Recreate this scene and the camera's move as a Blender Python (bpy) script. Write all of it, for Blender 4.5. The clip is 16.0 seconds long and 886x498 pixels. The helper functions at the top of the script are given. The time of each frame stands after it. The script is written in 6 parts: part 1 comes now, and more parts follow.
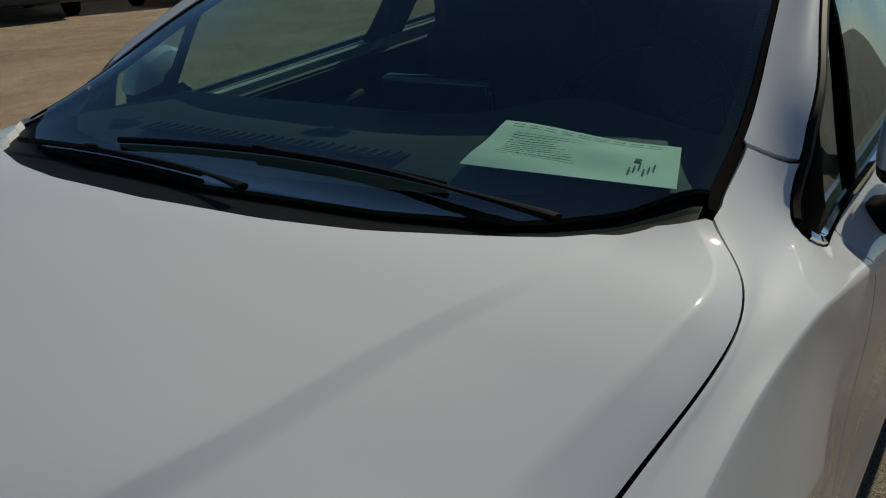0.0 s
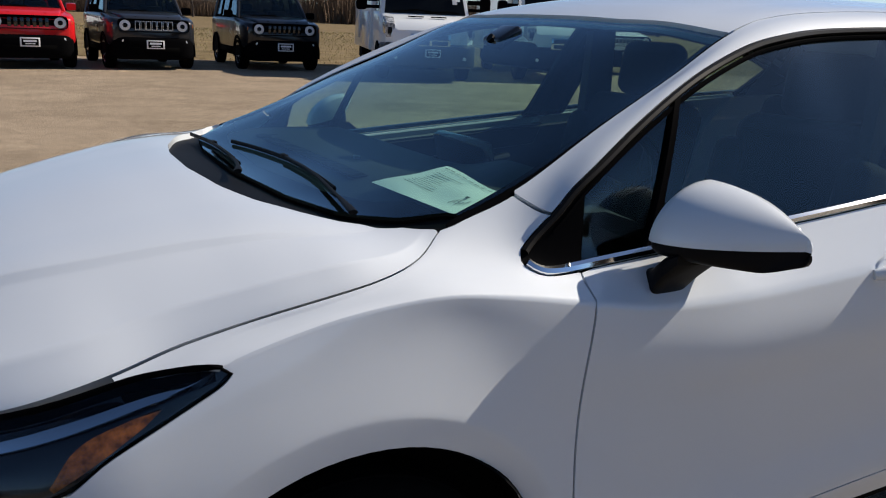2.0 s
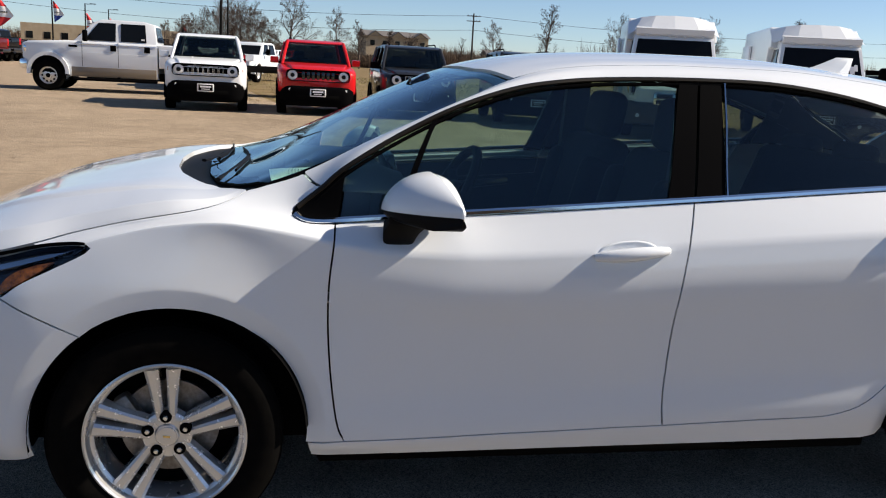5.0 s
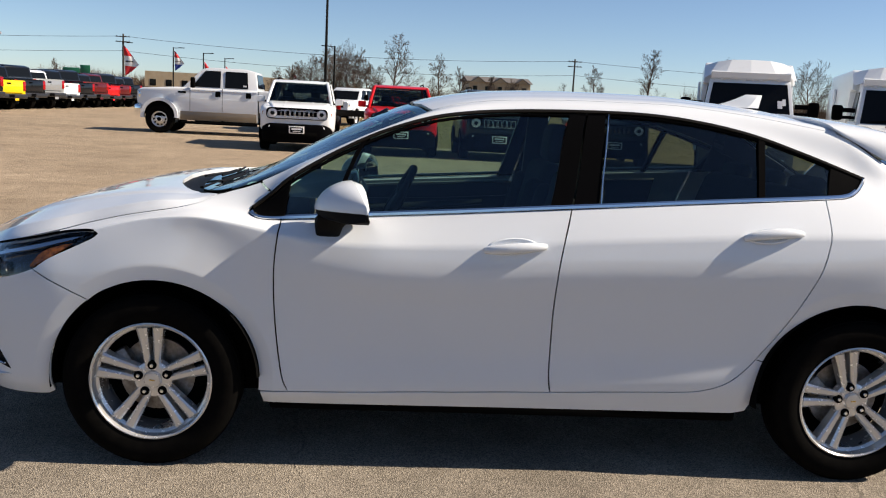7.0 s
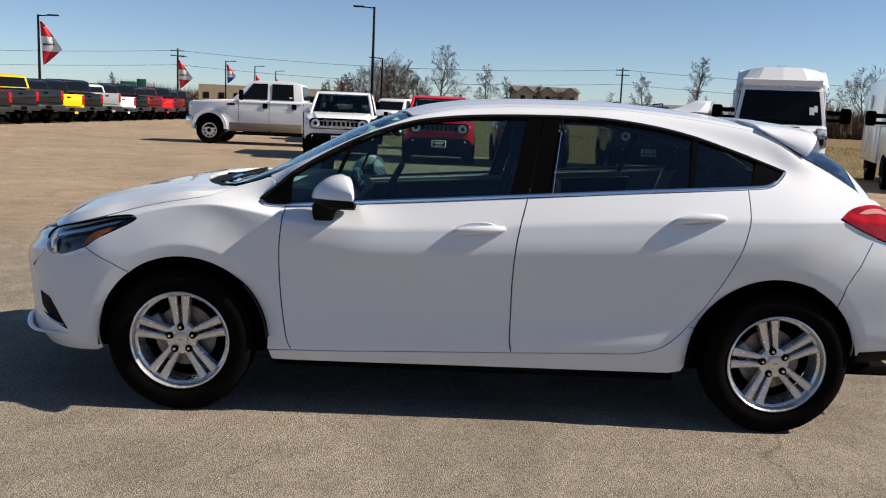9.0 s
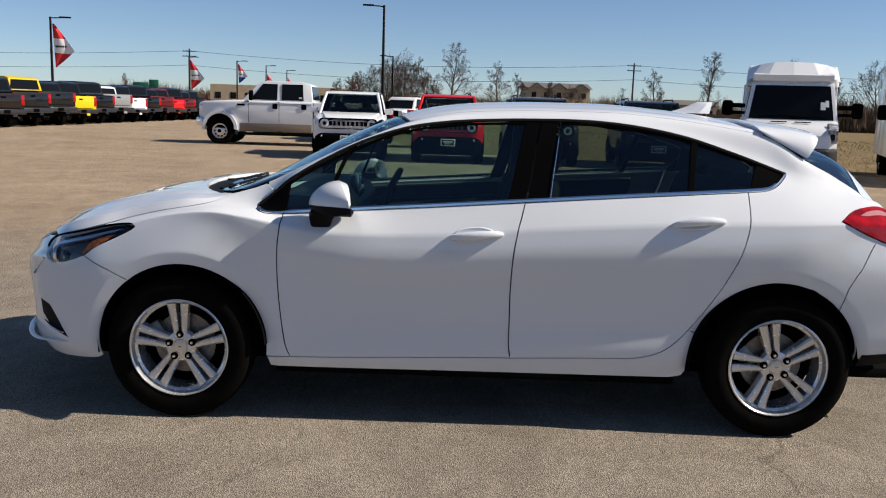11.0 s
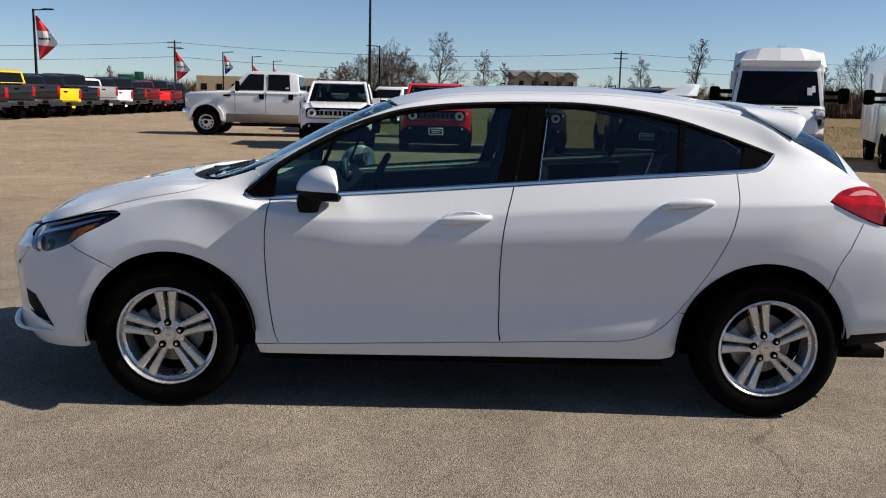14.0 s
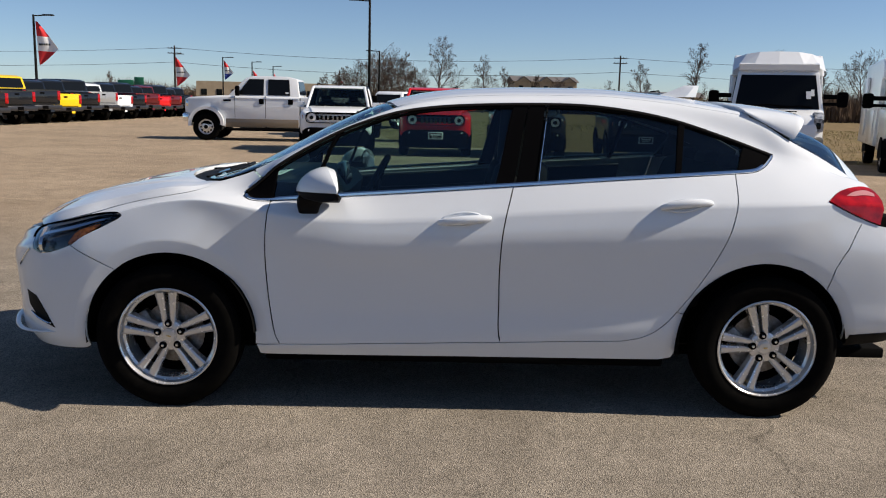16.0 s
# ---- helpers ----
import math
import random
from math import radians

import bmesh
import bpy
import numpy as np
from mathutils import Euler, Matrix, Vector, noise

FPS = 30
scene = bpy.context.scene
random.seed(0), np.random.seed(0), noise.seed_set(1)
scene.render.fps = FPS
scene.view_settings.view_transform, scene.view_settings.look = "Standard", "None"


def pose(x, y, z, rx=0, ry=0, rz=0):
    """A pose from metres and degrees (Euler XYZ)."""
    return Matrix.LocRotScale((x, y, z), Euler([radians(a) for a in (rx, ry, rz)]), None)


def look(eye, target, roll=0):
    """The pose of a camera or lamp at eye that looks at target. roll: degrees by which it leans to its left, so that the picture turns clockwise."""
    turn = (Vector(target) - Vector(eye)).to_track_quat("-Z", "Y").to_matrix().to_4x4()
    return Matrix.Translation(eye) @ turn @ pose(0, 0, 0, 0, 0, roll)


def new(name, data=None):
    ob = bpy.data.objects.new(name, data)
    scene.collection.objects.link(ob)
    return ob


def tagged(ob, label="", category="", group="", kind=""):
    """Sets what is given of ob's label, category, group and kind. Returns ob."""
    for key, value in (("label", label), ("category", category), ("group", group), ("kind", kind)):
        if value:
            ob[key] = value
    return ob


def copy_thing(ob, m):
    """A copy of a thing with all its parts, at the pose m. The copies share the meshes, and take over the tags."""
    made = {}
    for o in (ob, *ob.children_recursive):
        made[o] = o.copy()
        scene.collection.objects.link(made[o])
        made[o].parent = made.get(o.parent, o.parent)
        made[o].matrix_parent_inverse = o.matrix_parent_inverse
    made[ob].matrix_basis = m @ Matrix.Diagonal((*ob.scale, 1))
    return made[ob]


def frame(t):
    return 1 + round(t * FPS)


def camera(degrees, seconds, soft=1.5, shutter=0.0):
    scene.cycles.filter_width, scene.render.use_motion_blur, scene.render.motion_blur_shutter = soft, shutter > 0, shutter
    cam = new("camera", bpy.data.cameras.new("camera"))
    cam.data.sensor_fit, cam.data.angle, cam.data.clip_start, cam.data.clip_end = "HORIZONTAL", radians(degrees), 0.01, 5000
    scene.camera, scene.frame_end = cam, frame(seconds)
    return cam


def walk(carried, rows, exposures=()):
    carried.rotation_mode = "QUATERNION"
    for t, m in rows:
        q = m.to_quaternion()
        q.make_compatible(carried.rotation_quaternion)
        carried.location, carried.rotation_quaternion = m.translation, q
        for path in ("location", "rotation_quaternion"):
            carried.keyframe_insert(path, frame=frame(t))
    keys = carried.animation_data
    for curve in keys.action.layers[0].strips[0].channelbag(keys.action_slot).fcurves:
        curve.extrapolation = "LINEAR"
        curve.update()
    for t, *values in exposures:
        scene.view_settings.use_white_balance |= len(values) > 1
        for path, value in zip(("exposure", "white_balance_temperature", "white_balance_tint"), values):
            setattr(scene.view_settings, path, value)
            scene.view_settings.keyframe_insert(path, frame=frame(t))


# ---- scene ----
# camera
cam = camera(54.1, 16.0, soft=1.1)
PATH = [
    (0, (-0.738, -1.024, 1.343), (0.783, 0.07, 0.644), -3.1),
    (0.5, (-0.674, -1.278, 1.341), (0.689, 0.036, 0.695), -0.0),
    (1, (-0.639, -1.524, 1.344), (0.65, -0.099, 0.787), 0.3),
    (1.5, (-0.622, -1.761, 1.368), (0.495, -0.187, 0.846), 1.5),
    (2, (-0.493, -1.975, 1.356), (0.473, -0.3, 0.844), 2.4),
    (2.5, (-0.378, -2.189, 1.37), (0.46, -0.444, 0.869), 2.5),
    (3, (-0.312, -2.389, 1.372), (0.424, -0.596, 0.879), 2.1),
    (3.5, (-0.204, -2.603, 1.387), (0.398, -0.753, 0.926), 1.4),
    (4, (-0.028, -2.79, 1.380), (0.482, -0.907, 0.930), 2.1),
    (6.5, (0.734, -3.789, 1.380), (0.918, -1.82, 1.036), 3.1),
    (7, (0.842, -3.958, 1.375), (0.975, -1.99, 1.047), 3.0),
    (7.5, (0.915, -4.147, 1.375), (1.012, -2.176, 1.05), 2.8),
    (8, (0.994, -4.29, 1.38), (1.061, -2.316, 1.066), 2.6),
    (8.5, (1.071, -4.476, 1.385), (1.116, -2.503, 1.062), 2.6),
    (9, (1.123, -4.606, 1.374), (1.143, -2.631, 1.063), 2.5),
    (11.5, (1.187, -4.581, 1.414), (1.178, -2.607, 1.09), 1.9),
    (12, (1.168, -4.573, 1.383), (1.186, -2.602, 1.049), 1.5),
    (12.5, (1.189, -4.574, 1.359), (1.199, -2.603, 1.024), 1.5),
    (13, (1.177, -4.569, 1.372), (1.196, -2.599, 1.03), 1.4),
    (14, (1.188, -4.577, 1.383), (1.205, -2.606, 1.043), 1.4),
    (15, (1.19, -4.582, 1.378), (1.209, -2.611, 1.04), 1.5),
    (16, (1.189, -4.593, 1.367), (1.206, -2.62, 1.038), 1.3),
]
KELVIN = 6180
EXPOSURES = [(t, stops, KELVIN + warm, tint) for t, stops, warm, tint in ((0, -0.45, 530, 1), (0.5, -0.02, 180, 5), (1.0, 0.28, 110, 8), (1.5, 0.42, 70, 10), (2.0, 0.50, 60, 10), (2.5, 0.58, 80, 10), (3.5, 0.69, 170, 10), (6.3, 0.87, 470, 11), (7.0, 0.85, 520, 11), (9.0, 0.72, 370, 11), (12.5, 0.57, 240, 11), (16.0, 0.57, 240, 11))]
walk(cam, [(t, look(eye, target, roll)) for t, eye, target, roll in PATH], EXPOSURES)

# ---- light ----
SUN_EL, SUN_AZ = 37.0, -4.0          # degrees; azimuth counter-clockwise from +x
world = bpy.data.worlds.new("sky")
scene.world = world
world.use_nodes = True
wt = world.node_tree
wt.nodes.clear()
w_out = wt.nodes.new("ShaderNodeOutputWorld")
w_bg = wt.nodes.new("ShaderNodeBackground")
w_sky = wt.nodes.new("ShaderNodeTexSky")
w_sky.sky_type = "NISHITA"
w_sky.sun_disc = False
w_sky.sun_elevation = radians(SUN_EL)
w_sky.sun_rotation = radians(90 - SUN_AZ)
w_sky.altitude = 1200.0
w_sky.air_density, w_sky.dust_density, w_sky.ozone_density = 0.8, 0.5, 3.4
w_bg.inputs["Strength"].default_value = 0.066
wt.links.new(w_sky.outputs["Color"], w_bg.inputs["Color"])
wt.links.new(w_bg.outputs["Background"], w_out.inputs["Surface"])
sun_dir = Vector((math.cos(radians(SUN_EL)) * math.cos(radians(SUN_AZ)), math.cos(radians(SUN_EL)) * math.sin(radians(SUN_AZ)), math.sin(radians(SUN_EL))))
sun = new("sun", bpy.data.lights.new("sun", "SUN"))
sun.data.energy, sun.data.angle, sun.data.color = 4.45, radians(0.53), (1.0, 0.885, 0.735)
sun.matrix_world = look(sun_dir * 50, (0, 0, 0))

# ---- materials ----
def mat(name, color, rough=0.5, metal=0.0, coat=0.0, spec=0.5):
    m = bpy.data.materials.new(name)
    m.use_nodes = True
    b = m.node_tree.nodes["Principled BSDF"]
    b.inputs["Base Color"].default_value = (*color, 1)
    b.inputs["Roughness"].default_value = rough
    b.inputs["Metallic"].default_value = metal
    b.inputs["Coat Weight"].default_value = coat
    b.inputs["Coat Roughness"].default_value = 0.02
    b.inputs["Coat IOR"].default_value = 1.6
    b.inputs["Specular IOR Level"].default_value = spec
    return m


def node(m, kind, **values):
    n = m.node_tree.nodes.new(kind)
    for key, value in values.items():
        n.inputs[key.replace("_", " ")].default_value = value
    return n


def vary(m, scale, low, high, target="Base Color", detail=6.0, amount=0.5, source="Object", stretch=(1, 1, 1)):
    """Mixes two values or colours by noise at real-world size."""
    t = m.node_tree
    b = t.nodes["Principled BSDF"]
    co = t.nodes.new("ShaderNodeTexCoord")
    mp = t.nodes.new("ShaderNodeMapping")
    mp.inputs["Scale"].default_value = stretch
    n = node(m, "ShaderNodeTexNoise", Scale=scale, Detail=detail, Roughness=0.6)
    r = t.nodes.new("ShaderNodeValToRGB")
    r.color_ramp.elements[0].position, r.color_ramp.elements[1].position = 0.5 - amount / 2, 0.5 + amount / 2
    lo, hi = (low, high) if isinstance(low, tuple) else ((low,) * 3, (high,) * 3)
    r.color_ramp.elements[0].color, r.color_ramp.elements[1].color = (*lo, 1), (*hi, 1)
    t.links.new(co.outputs[source], mp.inputs[0])
    t.links.new(mp.outputs[0], n.inputs["Vector"])
    t.links.new(n.outputs["Fac"], r.inputs[0])
    t.links.new(r.outputs[0], b.inputs[target])
    return r


def rough_bump(m, scale, strength, distance=0.002, detail=4.0):
    t = m.node_tree
    b = t.nodes["Principled BSDF"]
    co = t.nodes.new("ShaderNodeTexCoord")
    n = node(m, "ShaderNodeTexNoise", Scale=scale, Detail=detail)
    bu = node(m, "ShaderNodeBump", Strength=strength, Distance=distance)
    t.links.new(co.outputs["Object"], n.inputs["Vector"])
    t.links.new(n.outputs["Fac"], bu.inputs["Height"])
    t.links.new(bu.outputs[0], b.inputs["Normal"])


def glass(name, tint, rough=0.0, base=0.06):
    """A thin pane: tinted see-through with a mirror sheen that grows at grazing angles."""
    m = bpy.data.materials.new(name)
    m.use_nodes = True
    t = m.node_tree
    t.nodes.clear()
    out = t.nodes.new("ShaderNodeOutputMaterial")
    mix = t.nodes.new("ShaderNodeMixShader")
    tr = t.nodes.new("ShaderNodeBsdfTransparent")
    gl = t.nodes.new("ShaderNodeBsdfGlossy")
    fr = t.nodes.new("ShaderNodeLayerWeight")
    fr.inputs["Blend"].default_value = 0.5
    pw = t.nodes.new("ShaderNodeMath")
    pw.operation = "POWER"
    pw.inputs[1].default_value = 4.0
    ad = t.nodes.new("ShaderNodeMath")
    ad.operation = "MULTIPLY_ADD"
    ad.inputs[1].default_value, ad.inputs[2].default_value = 1 - base, base
    tr.inputs[0].default_value = (*tint, 1)
    gl.inputs["Roughness"].default_value = rough
    gl.inputs["Color"].default_value = (0.74, 0.90, 1.0, 1)
    t.links.new(fr.outputs["Facing"], pw.inputs[0])
    t.links.new(pw.outputs[0], ad.inputs[0])
    t.links.new(ad.outputs[0], mix.inputs[0])
    t.links.new(tr.outputs[0], mix.inputs[1])
    t.links.new(gl.outputs[0], mix.inputs[2])
    t.links.new(mix.outputs[0], out.inputs["Surface"])
    return m


WHITE = mat("white_paint", (0.690, 0.728, 0.770), 0.5, coat=1.0, spec=0.06)
WHITE.node_tree.nodes["Principled BSDF"].inputs["Coat Roughness"].default_value = 0.045
vary(WHITE, 3.0, 0.45, 0.55, "Roughness")
TRIM = mat("dull_black_trim", (0.003, 0.003, 0.0034), 0.65, spec=0.004)
BLACK = mat("black_plastic", (0.005, 0.005, 0.0055), 0.55, spec=0.09)
rough_bump(BLACK, 900, 0.25, 0.0006)
GLOSS = mat("gloss_black", (0.006, 0.006, 0.007), 0.12, coat=0.5)
SATIN = mat("satin_black_film", (0.003, 0.003, 0.0034), 0.4, spec=0.006)
rough_bump(SATIN, 350, 0.5, 0.0006)
# near-black for linings and seams, and for shade painted into hollows
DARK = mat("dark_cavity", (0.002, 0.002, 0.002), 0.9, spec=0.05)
RUBBER = mat("tyre_rubber", (0.003, 0.003, 0.003), 0.9, spec=0.04)
vary(RUBBER, 25, (0.002, 0.002, 0.002), (0.005, 0.0045, 0.004))
SEAL = mat("seal_rubber", (0.010, 0.008, 0.006), 0.45, spec=0.15)
CHROME = mat("chrome", (0.82, 0.84, 0.86), 0.06, 1.0)
ALLOY = mat("silver_alloy", (0.74, 0.73, 0.71), 0.26, 0.6, coat=0.8)
vary(ALLOY, 40, 0.20, 0.30, "Roughness")
STEEL = mat("brake_steel", (0.28, 0.27, 0.26), 0.45, 0.9)
vary(STEEL, 60, (0.16, 0.14, 0.12), (0.34, 0.33, 0.32))
WINDSCREEN = glass("windscreen_glass", (0.68, 0.92, 0.84), base=0.085)
TINT = glass("tinted_glass", (0.52, 0.68, 0.63), base=0.065)
TINT_REAR = glass("dark_tinted_glass", (0.44, 0.53, 0.48), base=0.05)
SUV_GLASS = glass("smoked_car_glass", (0.50, 0.55, 0.53), base=0.035)
LENS = glass("clear_lens", (0.80, 0.82, 0.84), base=0.018)
FABRIC = mat("seat_fabric", (0.022, 0.022, 0.024), 0.9, spec=0.2)
rough_bump(FABRIC, 500, 0.4, 0.001)
DASH = mat("dash_plastic", (0.032, 0.033, 0.035), 0.6, spec=0.3)
rough_bump(DASH, 420, 0.4, 0.0008)
# upper door trim where sun falls, the light is in its paler base colour
DOOR_TOP_LIT = mat("sunlit_door_trim", (0.20, 0.205, 0.20), 0.7)
rough_bump(DOOR_TOP_LIT, 420, 0.3, 0.0008)
LINER = mat("headliner", (0.11, 0.11, 0.108), 0.95)
AMBER = mat("amber_plastic", (0.5, 0.13, 0.015), 0.2)
vary(AMBER, 60, (0.10, 0.03, 0.008), (0.75, 0.22, 0.03), amount=0.35)
RED_LENS = mat("red_lens", (0.36, 0.004, 0.006), 0.08, coat=0.4, spec=0.25)
vary(RED_LENS, 16, (0.20, 0.002, 0.004), (0.45, 0.006, 0.008), amount=0.3)
PAPER = mat("paper", (0.82, 0.83, 0.80), 0.8)
INK = mat("ink", (0.1, 0.1, 0.1), 0.8)
MIRROR = mat("mirror_glass", (0.92, 0.92, 0.92), 0.03, 1.0)
CLEAR_RED = mat("pale_lens", (0.48, 0.20, 0.20), 0.3, coat=0.3)
GOLD = mat("gold_emblem", (0.75, 0.55, 0.22), 0.25, 0.9)

ASPHALT = mat("asphalt", (0.15, 0.13, 0.11), 0.95, spec=0.03)


def asphalt_nodes(m):
    t = m.node_tree
    b = t.nodes["Principled BSDF"]
    co = t.nodes.new("ShaderNodeTexCoord")
    grain = node(m, "ShaderNodeTexVoronoi", Scale=230.0)
    big = node(m, "ShaderNodeTexNoise", Scale=0.35, Detail=8.0, Roughness=0.62, Distortion=0.8)
    mid = node(m, "ShaderNodeTexNoise", Scale=6.0, Detail=8.0, Roughness=0.7)
    ramp = t.nodes.new("ShaderNodeValToRGB")
    for e, p, c in zip(ramp.color_ramp.elements, (0.25, 0.8), ((0.158, 0.137, 0.110, 1), (0.345, 0.302, 0.246, 1))):
        e.position, e.color = p, c
    sum1 = t.nodes.new("ShaderNodeMath")
    sum1.operation = "MULTIPLY_ADD"
    sum1.inputs[1].default_value = 0.5
    t.links.new(mid.outputs["Fac"], sum1.inputs[0])
    half = t.nodes.new("ShaderNodeMath")
    half.operation = "MULTIPLY"
    half.inputs[1].default_value = 0.55
    t.links.new(big.outputs["Fac"], half.inputs[0])
    t.links.new(half.outputs[0], sum1.inputs[2])
    stone = t.nodes.new("ShaderNodeMix")
    stone.data_type, stone.blend_type = "RGBA", "OVERLAY"
    stone.inputs["Factor"].default_value = 0.7
    for n in (grain, big, mid):
        t.links.new(co.outputs["Object"], n.inputs["Vector"])
    t.links.new(sum1.outputs[0], ramp.inputs[0])
    t.links.new(ramp.outputs[0], stone.inputs["A"])
    bw = t.nodes.new("ShaderNodeRGBToBW")
    t.links.new(grain.outputs["Color"], bw.inputs[0])
    t.links.new(bw.outputs[0], stone.inputs["B"])
    # hairline cracks that wander across the lot, and tan stains
    warp = node(m, "ShaderNodeTexNoise", Scale=1.6, Detail=5.0)
    bend = t.nodes.new("ShaderNodeVectorMath")
    bend.operation = "MULTIPLY_ADD"
    bend.inputs[1].default_value = (0.9, 0.9, 0.0)
    t.links.new(co.outputs["Object"], warp.inputs["Vector"])
    t.links.new(warp.outputs["Color"], bend.inputs[0])
    t.links.new(co.outputs["Object"], bend.inputs[2])
    cell = node(m, "ShaderNodeTexVoronoi", Scale=0.22)
    cell.feature = "DISTANCE_TO_EDGE"
    t.links.new(bend.outputs[0], cell.inputs["Vector"])
    line = t.nodes.new("ShaderNodeMapRange")
    line.inputs["From Max"].default_value = 0.0022
    line.inputs["To Min"].default_value = 0.68
    t.links.new(cell.outputs["Distance"], line.inputs["Value"])
    stain = node(m, "ShaderNodeTexNoise", Scale=0.9, Detail=6.0, Roughness=0.7, Distortion=1.5)
    spot = t.nodes.new("ShaderNodeMapRange")
    spot.inputs["From Min"].default_value, spot.inputs["From Max"].default_value = 0.35, 0.7
    spot.inputs["To Min"].default_value, spot.inputs["To Max"].default_value = 0.82, 1.14
    t.links.new(co.outputs["Object"], stain.inputs["Vector"])
    t.links.new(stain.outputs["Fac"], spot.inputs["Value"])
    both = t.nodes.new("ShaderNodeMath")
    both.operation = "MULTIPLY"
    t.links.new(line.outputs[0], both.inputs[0])
    t.links.new(spot.outputs[0], both.inputs[1])
    worn = t.nodes.new("ShaderNodeVectorMath")
    worn.operation = "SCALE"
    t.links.new(stone.outputs["Result"], worn.inputs[0])
    t.links.new(both.outputs[0], worn.inputs["Scale"])
    # the asphalt turns lighter and warmer beyond the parked car
    part_of = t.nodes.new("ShaderNodeSeparateXYZ")
    t.links.new(bend.outputs[0], part_of.inputs[0])
    lane = t.nodes.new("ShaderNodeMapRange")
    lane.interpolation_type = "SMOOTHSTEP"
    lane.inputs["From Min"].default_value, lane.inputs["From Max"].default_value = 1.5, 7.0
    t.links.new(part_of.outputs["Y"], lane.inputs["Value"])
    far_tint = t.nodes.new("ShaderNodeMix")
    far_tint.data_type, far_tint.blend_type = "RGBA", "MULTIPLY"
    far_tint.inputs["B"].default_value = (1.34, 1.21, 1.07, 1)
    t.links.new(lane.outputs[0], far_tint.inputs["Factor"])
    t.links.new(worn.outputs[0], far_tint.inputs["A"])
    t.links.new(far_tint.outputs["Result"], b.inputs["Base Color"])
    bump = node(m, "ShaderNodeBump", Strength=0.8, Distance=0.004)
    t.links.new(grain.outputs["Distance"], bump.inputs["Height"])
    t.links.new(bump.outputs[0], b.inputs["Normal"])


asphalt_nodes(ASPHALT)
GRASS = mat("dry_grass", (0.25, 0.19, 0.10), 0.95, spec=0.1)
vary(GRASS, 0.8, (0.16, 0.12, 0.06), (0.36, 0.27, 0.15), detail=10, amount=0.5)

FIELD = mat("winter_field", (0.30, 0.22, 0.12), 0.95, spec=0.05)
vary(FIELD, 0.9, (0.085, 0.064, 0.032), (0.29, 0.215, 0.12), detail=12, amount=0.5)
STRAW = mat("straw_blades", (0.36, 0.27, 0.14), 0.9, spec=0.1)
vary(STRAW, 0.5, (0.17, 0.18, 0.06), (0.42, 0.32, 0.17), detail=8, amount=0.4)
BARK = mat("grey_bark", (0.07, 0.055, 0.045), 0.95, spec=0.1)
vary(BARK, 3, (0.06, 0.045, 0.036), (0.14, 0.11, 0.09))
PINE = mat("conifer_needles", (0.03, 0.05, 0.025), 0.9)
BRUSH = mat("bare_brush", (0.12, 0.085, 0.06), 0.95, spec=0.05)
POLE = mat("dark_bronze_pole", (0.006, 0.0055, 0.005), 0.6, spec=0.15)
TIMBER = mat("weathered_pole_timber", (0.10, 0.08, 0.06), 0.9)
vary(TIMBER, 8, (0.03, 0.024, 0.018), (0.07, 0.057, 0.045), stretch=(1, 1, 0.1))
FLAG_RED = mat("red_flag_cloth", (0.62, 0.025, 0.03), 0.8)
FLAG_WHITE = mat("white_flag_cloth", (0.8, 0.8, 0.8), 0.8)
FLAG_BLUE = mat("blue_flag_cloth", (0.03, 0.06, 0.30), 0.8)
LAMP_GREY = mat("pale_lamp_lens", (0.34, 0.36, 0.38), 0.15, coat=0.6)
vary(LAMP_GREY, 14, (0.10, 0.11, 0.12), (0.55, 0.57, 0.60), amount=0.25)
GREY_PLASTIC = mat("grey_plastic", (0.045, 0.045, 0.045), 0.55)
BUMPER = mat("dull_chrome_bumper", (0.045, 0.045, 0.05), 0.3, 0.5)
AUTO_GLASS = mat("dark_car_glass", (0.006, 0.007, 0.008), 0.04, spec=0.18)
STONE = mat("tan_render", (0.42, 0.33, 0.22), 0.9)
vary(STONE, 1.2, (0.36, 0.28, 0.18), (0.46, 0.37, 0.26))
SHINGLE = mat("grey_shingle", (0.13, 0.12, 0.115), 0.9)
SIGN_GREEN = mat("green_sign", (0.01, 0.14, 0.07), 0.5)


def car_paint(name, color, metal=0.0):
    m = mat(name, color, 0.3, metal, coat=0.6, spec=0.08)
    vary(m, 2.0, 0.25, 0.4, "Roughness")
    return m


PAINTS = {
    "white": car_paint("white_body", (0.74, 0.77, 0.80)), "red": car_paint("red_body", (0.55, 0.012, 0.015)), "grey": car_paint("granite_body", (0.020, 0.021, 0.025)),
    "black": car_paint("black_body", (0.006, 0.007, 0.010)), "yellow": car_paint("yellow_body", (0.75, 0.50, 0.01)), "silver": car_paint("silver_body", (0.30, 0.31, 0.32), 0.3),
    "maroon": car_paint("maroon_body", (0.09, 0.008, 0.010)), "slate": car_paint("slate_body", (0.010, 0.0105, 0.0125)), "tan": car_paint("tan_body", (0.19, 0.155, 0.115), 0.1), "brown": car_paint("brown_body", (0.014, 0.009, 0.008)),
}

# ---- building tools ----
def part(name, bm, material, parent=None, label="", smooth=True, angle=None):
    me = bpy.data.meshes.new(name)
    bm.to_mesh(me)
    bm.free()
    ob = new(name, me)
    for m in material if isinstance(material, (list, tuple)) else [material]:
        me.materials.append(m)
    if smooth:
        me.shade_smooth()
        me.set_sharp_from_angle(angle=radians(angle or 35))
    if parent:
        ob.parent = parent
    if label:
        ob["label"] = label
    return ob


def empty(name, m, label, category, group="", kind=""):
    ob = new(name)
    ob.empty_display_size = 0.1
    ob.matrix_world = m
    return tagged(ob, label, category, group, kind)


